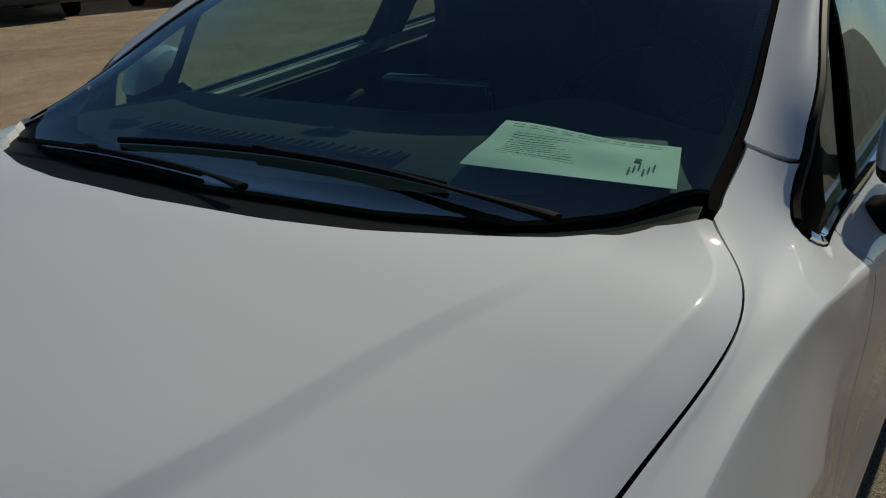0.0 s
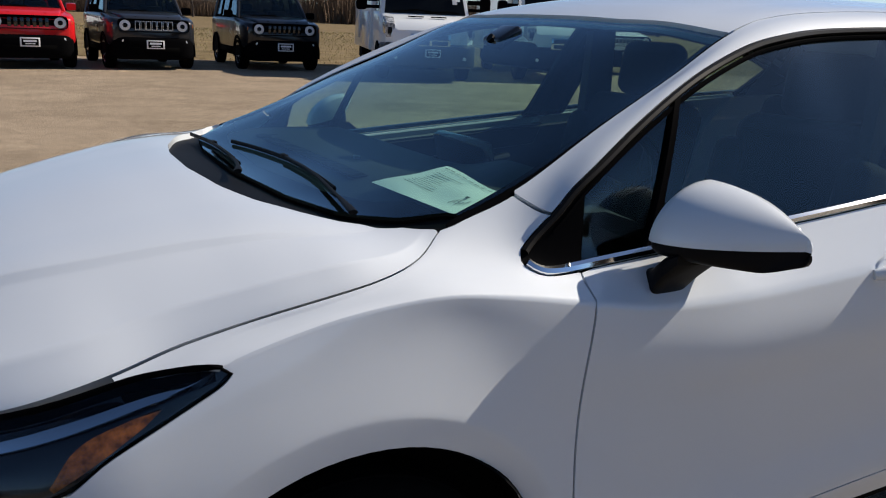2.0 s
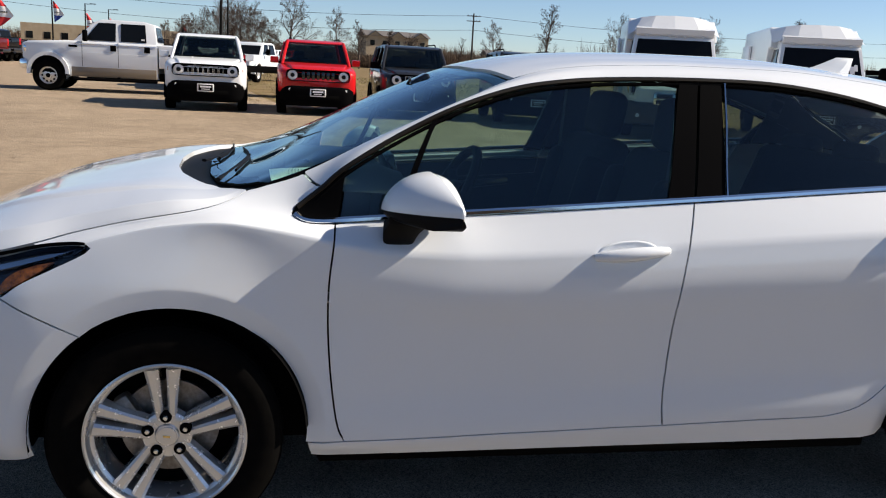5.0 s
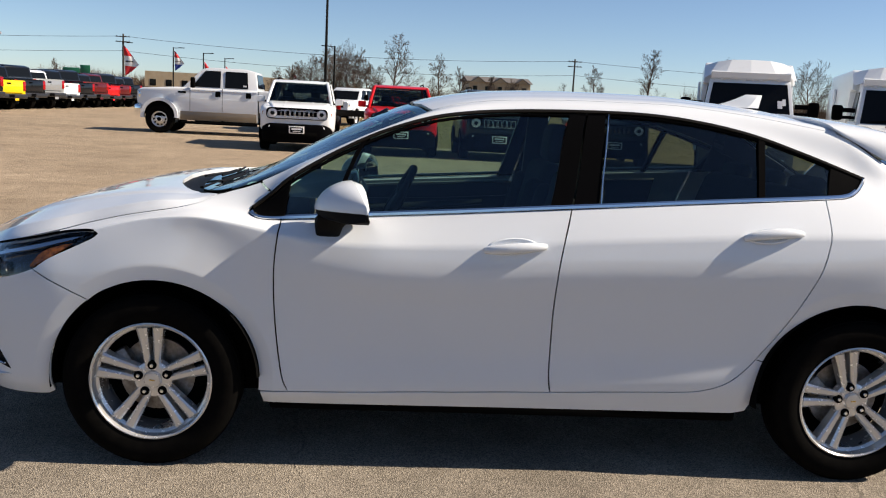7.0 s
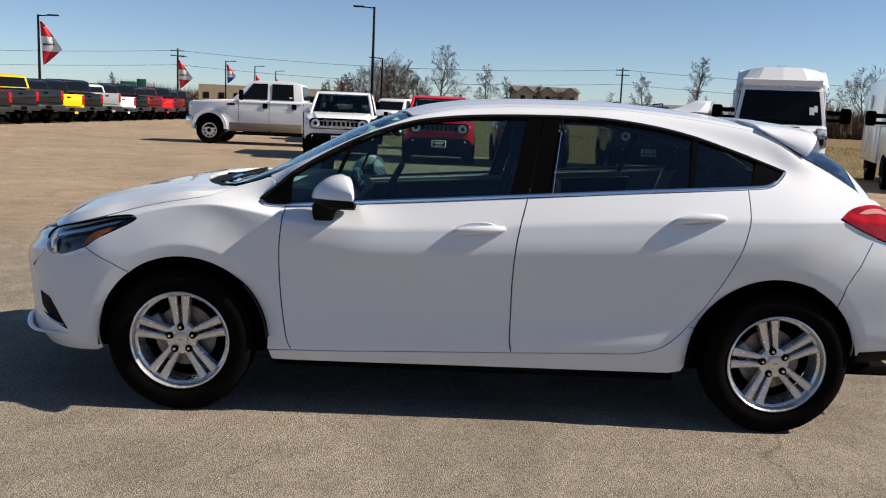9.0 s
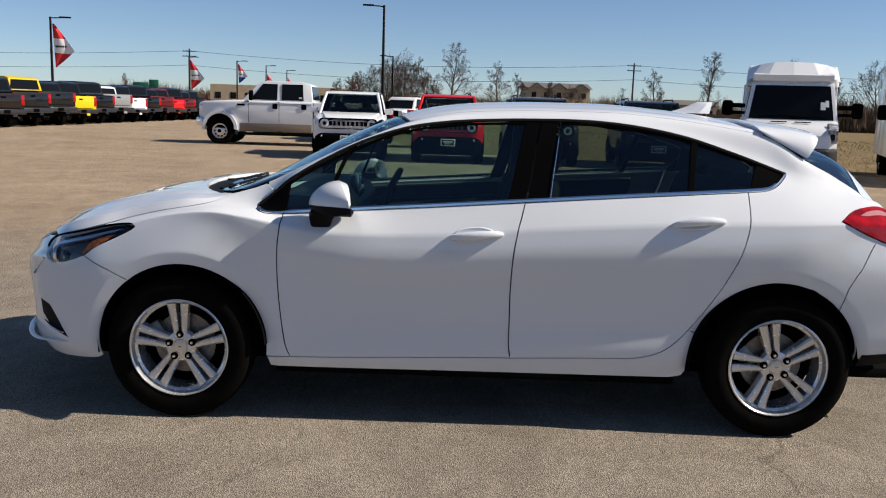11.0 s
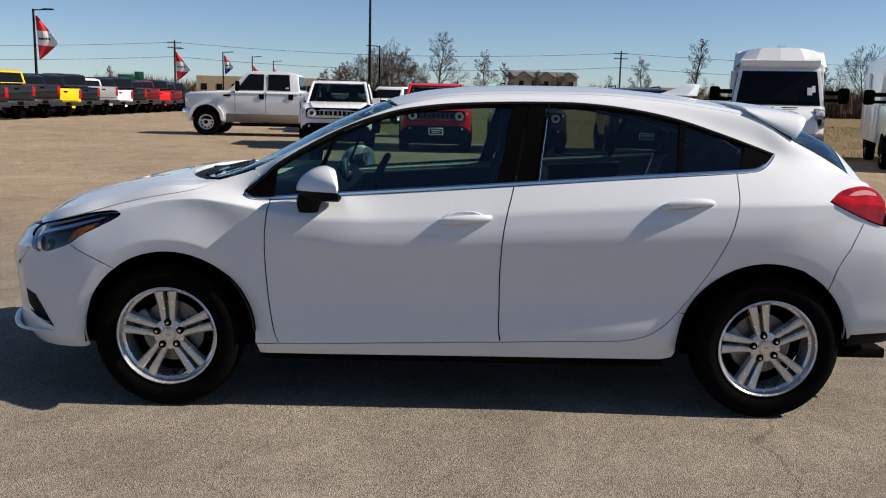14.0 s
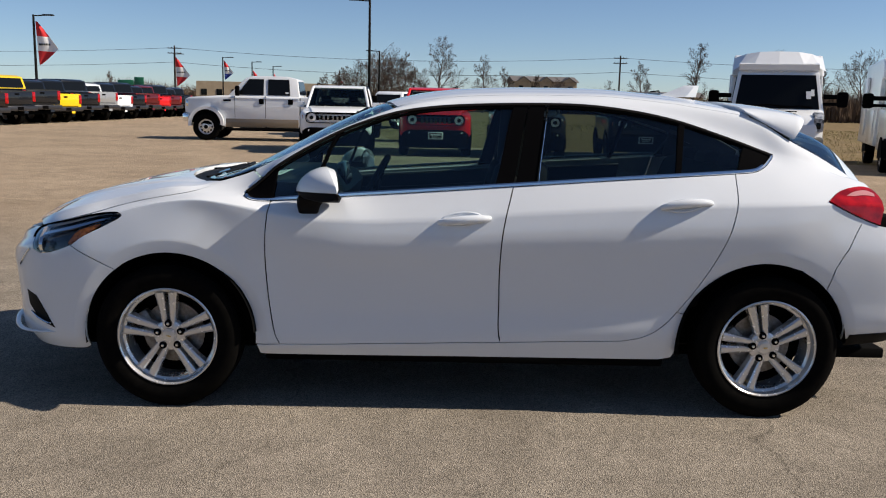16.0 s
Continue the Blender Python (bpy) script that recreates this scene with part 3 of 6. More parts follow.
def side_panel(name, outline, material, parent, side=-1, label="", gap=0.0028, depth=0.02, lift=0.0, grid=0.026):
    """A panel on the side skin. Its closed outline is given as (x, z), or as (station, line, True)."""
    xz = [p for p in outline if len(p) == 2]
    q, v = find([p[0] for p in xz], [p[1] for p in xz])
    got = iter(zip(q, v))
    flat = [tuple(next(got)) if len(p) == 2 else (float(unstation(np.array(p[0]))), p[1]) for p in outline]
    flat = np.array(dense([(a, b * CDT_SCALE) for a, b in flat]))
    keep = np.linalg.norm(flat - np.roll(flat, 1, 0), axis=1) > 0.0015
    flat = flat[keep]
    # draw the edge in by the gap, along the skin
    q, v = flat[:, 0], flat[:, 1] / CDT_SCALE
    p, nr = place(q, v)
    e = 1e-3
    pq = (hull(station(q + e), v) - hull(station(q - e), v)) / (2 * e)
    pv = (hull(station(q), np.clip(v + .02, 0, MID)) - hull(station(q), np.clip(v - .02, 0, MID))) / .04
    t = np.roll(p, -1, 0) - np.roll(p, 1, 0)
    t /= np.maximum(np.linalg.norm(t, axis=1), 1e-9)[:, None]
    inn = np.cross(nr, t) * gap
    dq = (inn * pq).sum(1) / np.maximum((pq ** 2).sum(1), 1e-3)
    dv = (inn * pv).sum(1) / np.maximum((pv ** 2).sum(1), 1e-4)
    t2 = np.roll(flat, -1, 0) - np.roll(flat, 1, 0)
    area = np.sum(flat[:, 0] * np.roll(flat[:, 1], -1) - np.roll(flat[:, 0], -1) * flat[:, 1])
    n2 = np.stack([-t2[:, 1], t2[:, 0]], -1) * np.sign(area)
    step = np.stack([dq, dv * CDT_SCALE], -1)
    step *= np.sign(np.sum((step * n2).sum(1)))
    flat = flat + np.clip(step, -.02, .02)
    a, b = flat.min(0), flat.max(0)
    row = CDT_SCALE / max(1, round(CDT_SCALE / (grid * 0.55)))
    gx, gy = np.meshgrid(np.arange(a[0], b[0], grid), np.arange(math.floor(a[1] / row) * row, b[1], row))
    g = np.stack([gx.ravel(), gy.ravel()], -1)
    for cx, cz in (F_ARCH, R_ARCH):
        if b[0] < cx - 0.5 or a[0] > cx + 0.5 or name not in ("front_fender", "front_bumper", "body_side", "rear_bumper", "rear_door"):
            continue
        # rings that follow the flare round the wheel arch
        cr, cv = g[:, 0], g[:, 1] / CDT_SCALE
        at = hull(station(cr), cv)
        far = np.hypot(at[:, 0] - cx, at[:, 2] - cz)
        g = g[(far > ARCH + 0.078) | (far < ARCH - 0.05)]
        ang = np.radians(np.arange(-8, 190, 0.9))
        rr, ang = (k.ravel() for k in np.meshgrid((0.012, 0.028, 0.044, 0.051, 0.057, 0.066), ang))
        rx, rz = cx + (ARCH + rr) * np.cos(ang), cz + (ARCH + rr) * np.sin(ang)
        ok = rz > 0.29
        rq, rv = find(rx[ok], rz[ok])
        g = np.vstack([g, np.stack([rq, rv * CDT_SCALE], -1)])
    g = g[inside(g, flat)]
    if len(g):
        d = np.sqrt(((g[:, None] - flat[None]) ** 2).sum(-1)).min(1)
        g = g[d > 0.006]
    pts = np.vstack([flat, g])
    n = len(flat)
    vs, _, fs, orig, _, _ = delaunay_2d_cdt([Vector(p) for p in pts], [], [list(range(n))], 1, 1e-6)
    vs = np.array([tuple(p) for p in vs])
    p, nr = place(vs[:, 0], vs[:, 1] / CDT_SCALE)
    p = p + nr * lift
    back = {}
    for i, o in enumerate(orig):
        for j in o:
            back.setdefault(j, i)
    border = [back[i] for i in range(n) if i in back]
    border = [i for k, i in enumerate(border) if i != border[k - 1]]
    return skin_mesh(name, p, nr, [tuple(f) for f in fs], border, depth, material, parent, label, side)


def patch(name, start, stop, v0, v1, material, parent, side=-1, label="", n=30, rows=6, lift=0.0, depth=0.004):
    """A four-sided piece of skin between two stations and two lines, on one side."""
    verts, normals = [], []
    for v in np.linspace(v0, v1, rows):
        p, nr = place(np.linspace(unstation(np.array(start(v))), unstation(np.array(stop(v))), n), np.full(n, v))
        verts += list(p + nr * lift)
        normals += list(nr)
    faces = [(j * n + i, (j + 1) * n + i, (j + 1) * n + i + 1, j * n + i + 1) for j in range(rows - 1) for i in range(n - 1)]
    border = list(range(n)) + [j * n + n - 1 for j in range(1, rows)] + [(rows - 1) * n + i for i in range(n - 2, -1, -1)] + [j * n for j in range(rows - 2, 0, -1)]
    return skin_mesh(name, verts, normals, faces, border, depth, material, parent, label, side)


def top_panel(name, start, stop, material, parent, label="", v0=GAP, n=40, rows=None, lift=0.0, depth=0.02, gap=0.002):
    """A panel across the car between the stations start(v) and stop(v), from the gap line of one side to the other's."""
    vs = np.concatenate([np.linspace(v0 + gap * 8, 9.1, 36), np.linspace(9.1, MID, 19)[1:]]) if name == "hood" else np.linspace(v0 + gap * 8, MID, rows or 22)
    verts, normals = [], []
    cols = list(vs) + list(vs[-2::-1])
    half = len(vs)
    for j, v in enumerate(cols):
        s = -1 if j < half else 1
        e0, e1 = start(v) + gap, stop(v) - gap
        q = np.linspace(unstation(np.array(e0)), unstation(np.array(e1)), n)
        p, nr = place(q, np.full(n, v))
        verts += list((p + nr * lift) * (1, s, 1))
        normals += list(nr * (1, s, 1))
    m = len(cols)
    faces = [(j * n + i, (j + 1) * n + i, (j + 1) * n + i + 1, j * n + i + 1) for j in range(m - 1) for i in range(n - 1)]
    border = [i for i in range(n)] + [j * n + n - 1 for j in range(1, m)] + [(m - 1) * n + i for i in range(n - 2, -1, -1)] + [j * n for j in range(m - 2, 0, -1)]
    return skin_mesh(name, verts, normals, faces, border, depth, material, parent, label, 0)


def on_skin(x, z, side=-1, lift=0.0):
    """Points of the side skin at (x, z) pairs, lifted along the normal."""
    q, v = find(x, z)
    p, n = place(q, v)
    return [(Vector(tuple((a + b * lift) * (1, side, 1))), Vector(tuple(b * (1, side, 1)))) for a, b in zip(p, n)]

# ---- the white hatchback ----
car = empty("hatchback_car", pose(0, 0, 0), "clean white five-door hatchback car parked on the asphalt", "car")


def curve(*points, n=24):
    return [tuple(p) for p in spline(points, n)]


def arch(c, a0, a1, r=ARCH, n=26):
    return [(c[0] + r * math.cos(radians(a)), c[1] + r * math.sin(radians(a))) for a in np.linspace(a0, a1, n)]


def along(v, e0, e1, n):
    """Points of an outline that follow line v between two stations."""
    return [(e, v, True) for e in np.linspace(e0, e1, n)]


F_GAP = curve((.462, .932), (.455, .87), (.447, .79), (.445, .70), (.450, .59), (.463, .46), (.481, .35), (.503, .297))
B_GAP = curve((1.523, 1.019), (1.508, .96), (1.492, .90), (1.475, .79), (1.470, .64), (1.473, .50), (1.474, .39), (1.484, .324))
R_GAP = curve((2.506, 1.092), (2.497, .99), (2.474, .88), (2.444, .79), (2.398, .69), (2.327, .565), (2.24, .452), (2.155, .38), (2.056, .347), (1.95, .339), n=34)
BELT = curve((.462, .934), (.60, .945), (.80, .962), (1.10, .985), (1.523, 1.019), n=20)
BELT_R = curve((1.523, 1.019), (1.9, 1.049), (2.2, 1.071), (2.506, 1.092), n=16)
DLO_TOP = curve((.352, .975), (.42, 1.03), (.49, 1.092), (.637, 1.182), (.805, 1.265), (.98, 1.325), (1.13, 1.353), (1.3, 1.369), (1.56, 1.380), (1.83, 1.381), (2.06, 1.360), (2.27, 1.320), (2.47, 1.259), (2.60, 1.214), (2.705, 1.176), n=71)
DLO_REAR = curve((2.705, 1.176), (2.69, 1.155), (2.64, 1.118), (2.59, 1.100), (2.506, 1.092), n=14)
DLO_FRONT = curve((.352, .975), (.345, .955), (.375, .938), (.42, .933), (.462, .934), n=12)
SEAM_F = curve((-.406, .725), (-.346, .692), (-.27, .657), (-.205, .624), n=10)
LAMP_LOW = curve((-.178, .860), (-.20, .843), (-.268, .808), (-.35, .766), (-.408, .725), (-.5, .690), (-.57, .678), (-.612, .690), n=30)
LAMP_SPLIT = next(i for i, p in enumerate(LAMP_LOW) if p[0] < -.406)
LAMP_TOP = curve((-.612, .690), (-.632, .74), (-.614, .770), (-.55, .795), (-.40, .832), (-.296, .857), (-.205, .869), (-.178, .860), n=34)
ROCK_TOP = [(.503, .297), (1.0, .310), (1.484, .324), (1.95, .339)]


def height_on(points, x):
    return float(np.interp(x, [p[0] for p in points], [p[1] for p in points]))


def handle(door, x0, z0, x1, z1, side):
    """A pull handle with a bowl behind it."""
    mid = ((x0 + x1) / 2, (z0 + z1) / 2)
    (c, n), = on_skin([mid[0]], [mid[1]], side)
    (e, _), = on_skin([x1], [z1], side)
    (s, _), = on_skin([x0], [z0], side)
    d = (e - s).normalized()
    pts, rad = [], []
    for f in np.linspace(0, 1, 15):
        bow = math.sin(math.pi * f) ** 0.55
        pts.append(s.lerp(e, f) + n * (0.003 + 0.021 * bow))
        rad.append(0.007 + 0.0125 * math.sin(math.pi * min(1, max(0, f * 0.92 + 0.04))) ** 0.5)
    bm = tube(pts, rad, 12, flat=1.0, up=n)
    grip = part("door_handle", bm, WHITE, door, "white body-coloured pull handle")
    bowl = bmesh.new()
    up = n.cross(d).normalized()
    at = c.lerp(s, 0.1) + up * 0.006 * up.z
    rings = []
    for r, h in ((1.06, -.003), (1.0, .0022), (.93, .0032), (.82, .0014), (.55, .0008), (.2, .0006)):
        rings.append([bowl.verts.new(at + d * (.088 * r * math.cos(a)) + up * (.031 * r * math.sin(a)) + n * h) for a in np.linspace(0, 2 * math.pi, 36, endpoint=False)])
    for a, b in zip(rings, rings[1:]):
        for k in range(36):
            bowl.faces.new((a[k], a[(k + 1) % 36], b[(k + 1) % 36], b[k]))
    bowl.faces.new(rings[-1])
    bmesh.ops.recalc_face_normals(bowl, faces=bowl.faces)
    part("handle_bowl", bowl, WHITE, door)
    return grip


def ribbon(name, points, width, material, parent, side, lift=0.004, down=True):
    """A flat strip on the skin that follows (x, z) points, with a rounded face."""
    got = on_skin([p[0] for p in points], [p[1] for p in points], side, lift)
    bm = bmesh.new()
    rows, last = [], None
    for i, (p, n) in enumerate(got):
        a, b = got[max(i - 1, 0)][0], got[min(i + 1, len(got) - 1)][0]
        t = (b - a).normalized()
        u = n.cross(t).normalized() * (width / 2)
        if (u.z > 0) == down if last is None else u.dot(last) < 0:
            u = -u
        last = u
        rows.append([bm.verts.new(p + n * 0.0 - n * .006), bm.verts.new(p + u * .1), bm.verts.new(p + u + n * .003), bm.verts.new(p + u * 1.9), bm.verts.new(p + 2 * u - n * .006)])
    for a, b in zip(rows, rows[1:]):
        for k in range(4):
            bm.faces.new((a[k], a[k + 1], b[k + 1], b[k]))
    bmesh.ops.recalc_face_normals(bm, faces=bm.faces)
    ob = part(name, bm, material, parent)
    return ob


def side_windows(side):
    top = lambda x: height_on(DLO_TOP, x)
    win = lambda pts, name, m, lift=-.010: side_panel(name, pts, m, car, side, lift=lift, gap=0.0, depth=.003)
    # sail corner, quarter lights, panes and the black pillar covers
    low = lambda x: height_on(BELT + BELT_R[1:], x)
    strip = lambda x0, x1, x2, x3: [(x0, low(x0)), (x1, top(x1)), (x2, top(x2)), (x3, low(x3))]
    side_panel("sail_cover", DLO_FRONT[::-1] + DLO_TOP[1:10] + [(.492, top(.492)), (.468, low(.468))], SATIN, car, side, lift=-.003, gap=.001)
    run = [(x, top(x)) for x in np.linspace(.498, .750, 12)]
    win([(.474, low(.474))] + run + [(.608, low(.608))], "quarter_light", TINT)
    win([(.624, low(.624))] + [(x, top(x)) for x in np.linspace(.765, 1.53, 26)] + [(1.44, low(1.44)), (1.2, low(1.2)), (.9, low(.9))], "front_side_window", TINT)
    win([(1.628, low(1.628))] + [(x, top(x)) for x in np.linspace(1.685, 2.285, 24)] + [(2.237, low(2.237)), (1.9, low(1.9))], "rear_side_window", TINT_REAR)
    win([(2.257, low(2.257))] + [(x, top(x)) for x in np.linspace(2.312, 2.575, 12)] + [(2.512, low(2.505))], "rear_quarter_light", TINT_REAR)
    side_panel("pillar_cover", strip(1.437, 1.535, 1.600, 1.521), SATIN, car, side, lift=-.002, gap=.0015)
    side_panel("pillar_cover", strip(1.527, 1.606, 1.678, 1.624), SATIN, car, side, lift=-.002, gap=.0015)
    side_panel("window_divider", strip(.606, .748, .768, .626), TRIM, car, side, lift=0, gap=.001)
    side_panel("window_divider", strip(2.234, 2.284, 2.313, 2.260), TRIM, car, side, lift=0, gap=.001)
    side_panel("corner_cover", [(2.515, 1.094)] + [(x, top(x)) for x in np.linspace(2.578, 2.698, 10)] + DLO_REAR[1:-1], TRIM, car, side, lift=-.003, gap=.001)
    ribbon("bright_edge", [(1.628, low(1.628) + .004), (1.64, 1.12), (1.66, 1.24), (1.682, top(1.682) - .012)], .006, CHROME, car, side, .002)
    # seals and chrome
    ribbon("window_seal", DLO_TOP, .014, SEAL, car, side, .003)
    ribbon("window_frame", [(x + .006, z - .012) for x, z in DLO_TOP[4:-2]], .010, TRIM, car, side, -.004)
    chrome = DLO_FRONT[3:-1] + BELT + BELT_R[1:] + DLO_REAR[::-1][1:-6]
    ribbon("chrome_strip", chrome, .017, CHROME, car, side, .005, down=False)
    ribbon("chrome_tip", DLO_REAR[::-1][7:-1], .009, CHROME, car, side, .004, down=False)


def mirror(side):
    holder = new("door_mirror")
    holder.parent = car
    holder["label"] = "white door mirror with a black lower shell"
    hold = lambda s: max(0.0, min(1.0, s))
    ridge_z = lambda s: 1.092 - .074 * hold(s) ** 2.3
    ridge_x = lambda s: .714 + .060 * hold(s) ** 1.5
    front_x = lambda s: .583 + .188 * hold(s) ** 2.2
    split_z = lambda s: .986 + .008 * hold(s)
    low_z = lambda s: .951 + .016 * hold((s - .70) / .30) ** 2
    rim_x = lambda s: .738 + .046 * hold(s) ** .8
    sill_x = lambda s: .774 + .010 * hold(s)

    def shell(section, m, name):
        bm = bmesh.new()
        rows = []
        for s in (-.14, -.13, -.10, -.05, *np.linspace(0, 1, 30), 1.02, 1.035, 1.04):
            w = {-.14: .3, -.13: .62, -.10: .86, -.05: .97, 1.02: .85, 1.035: .55, 1.04: .2}.get(s, 1.0)
            row = []
            for x, z in section(s):
                xc, zc = (.70, 1.015) if s < .5 else (.778, .992)
                row.append(bm.verts.new((xc + (x - xc) * w, side * (.852 + .180 * s), zc + (z - zc) * w)))
            rows.append(row)
        for a, b in zip(rows, rows[1:]):
            for k in range(len(a) - 1):
                bm.faces.new((a[k], a[k + 1], b[k + 1], b[k]))
        bmesh.ops.remove_doubles(bm, verts=bm.verts, dist=1e-5)
        bmesh.ops.recalc_face_normals(bm, faces=bm.faces)
        return part(name, bm, m, holder, angle=30)

    def upper(s):
        c = [(math.cos(radians(a)) ** 1.1, math.sin(radians(a)) ** 1.1) for a in np.linspace(0, 89.9, 18)]
        pts = [(ridge_x(s) - (ridge_x(s) - front_x(s)) * u, split_z(s) + (ridge_z(s) - split_z(s)) * w) for u, w in c]
        return pts + [(ridge_x(s) + .003, ridge_z(s) - .0025), (ridge_x(s) * .5 + rim_x(s) * .5, ridge_z(s) - .005), (rim_x(s), ridge_z(s) - .010), (rim_x(s) - .012, ridge_z(s) - .017)]

    def lower(s):
        back = min(.71, sill_x(s) - .01)
        c = [(math.cos(radians(a)) ** .65, math.sin(radians(a)) ** .65) for a in np.linspace(0, 89.9, 14)]
        pts = [(max(back - (back - front_x(s) - .006) * u, front_x(s)), split_z(s) - (split_z(s) - low_z(s)) * w) for u, w in c]
        return pts + [(sill_x(s), low_z(s)), (sill_x(s) + .003, low_z(s) + .004), (sill_x(s) - .012, low_z(s) + .008)]

    shell(upper, WHITE, "cap")
    shell(lower, BLACK, "lower_shell")
    bm = bmesh.new()
    run = [hold(s) for s in np.linspace(.03, .95, 20)]
    ring = [(s, ridge_z(s) - .017) for s in run] + [(s, low_z(s) + .008) for s in run[::-1]]
    bm.faces.new([bm.verts.new((.752 + .339 * .180 * (s - .5) - .095 * (z - 1.01), side * (.852 + .180 * s), z)) for s, z in ring])
    got = bmesh.ops.extrude_face_region(bm, geom=list(bm.faces))
    bmesh.ops.translate(bm, vec=(-.012, 0, 0), verts=[v for v in got["geom"] if isinstance(v, bmesh.types.BMVert)])
    bmesh.ops.recalc_face_normals(bm, faces=bm.faces)
    part("glass", bm, MIRROR, holder, "silvered mirror glass", smooth=False)
    bm = bmesh.new()
    rows = []
    for y, x0, x1, z0, z1 in ((.815, .604, .668, .882, .925), (.842, .598, .674, .879, .930), (.858, .590, .680, .885, .945), (.880, .588, .690, .915, .965), (.905, .600, .715, .950, .975)):
        hx, hz, xc, zc = (x1 - x0) / 2, (z1 - z0) / 2, (x0 + x1) / 2, (z0 + z1) / 2
        ring = []
        for a in np.linspace(0, 2 * math.pi, 20, endpoint=False):
            c, q = math.cos(a), math.sin(a)
            ring.append(bm.verts.new((xc + hx * math.copysign(abs(c) ** .45, c), side * y, zc + hz * math.copysign(abs(q) ** .45, q))))
        rows.append(ring)
    for a, b in zip(rows, rows[1:]):
        for k in range(20):
            bm.faces.new((a[k], a[(k + 1) % 20], b[(k + 1) % 20], b[k]))
    bm.faces.new(rows[0]), bm.faces.new(rows[-1])
    bmesh.ops.recalc_face_normals(bm, faces=bm.faces)
    part("foot", bm, BLACK, holder)


def headlamp(side):
    lamp = side_panel("headlamp", LAMP_LOW + LAMP_TOP[1:-1], LENS, car, side, "clear headlamp in a dark housing", gap=.003, depth=.006)
    ring = LAMP_LOW + LAMP_TOP[1:-1]
    side_panel("housing", ring, GLOSS, lamp, side, lift=-.030, gap=.001, depth=.0)
    ribbon("lamp_edge", LAMP_TOP[::-1][:30], .003, TRIM, lamp, side, .001, down=False)
    ribbon("lamp_lid", LAMP_TOP[4:-3], .007, TRIM, lamp, side, .002)
    upper = curve((-.215, .858), (-.296, .842), (-.40, .814), (-.52, .782), (-.585, .762), n=14)
    lower = curve((-.585, .752), (-.52, .770), (-.40, .800), (-.296, .832), (-.235, .851), n=14)
    side_panel("light_bar", upper + lower, CHROME, lamp, side, "bright light bar", lift=-.010, gap=0, depth=.01)
    side_panel("side_reflector", curve((-.275, .823), (-.34, .808), (-.39, .782), (-.425, .735), n=12) + curve((-.42, .729), (-.36, .765), (-.30, .803), n=8), AMBER, lamp, side, "amber side reflector", lift=-.012, gap=0, depth=.01)
    (c, n), = on_skin([-.55], [.72], side, -.020)
    part("projector", lathe([(.006, -.006), (.022, -.002), (.030, .006), (.034, .004), (.036, -.01)], 28, "X", (c.x - .012, c.y + side * .0, c.z)), CHROME, lamp)
    return lamp


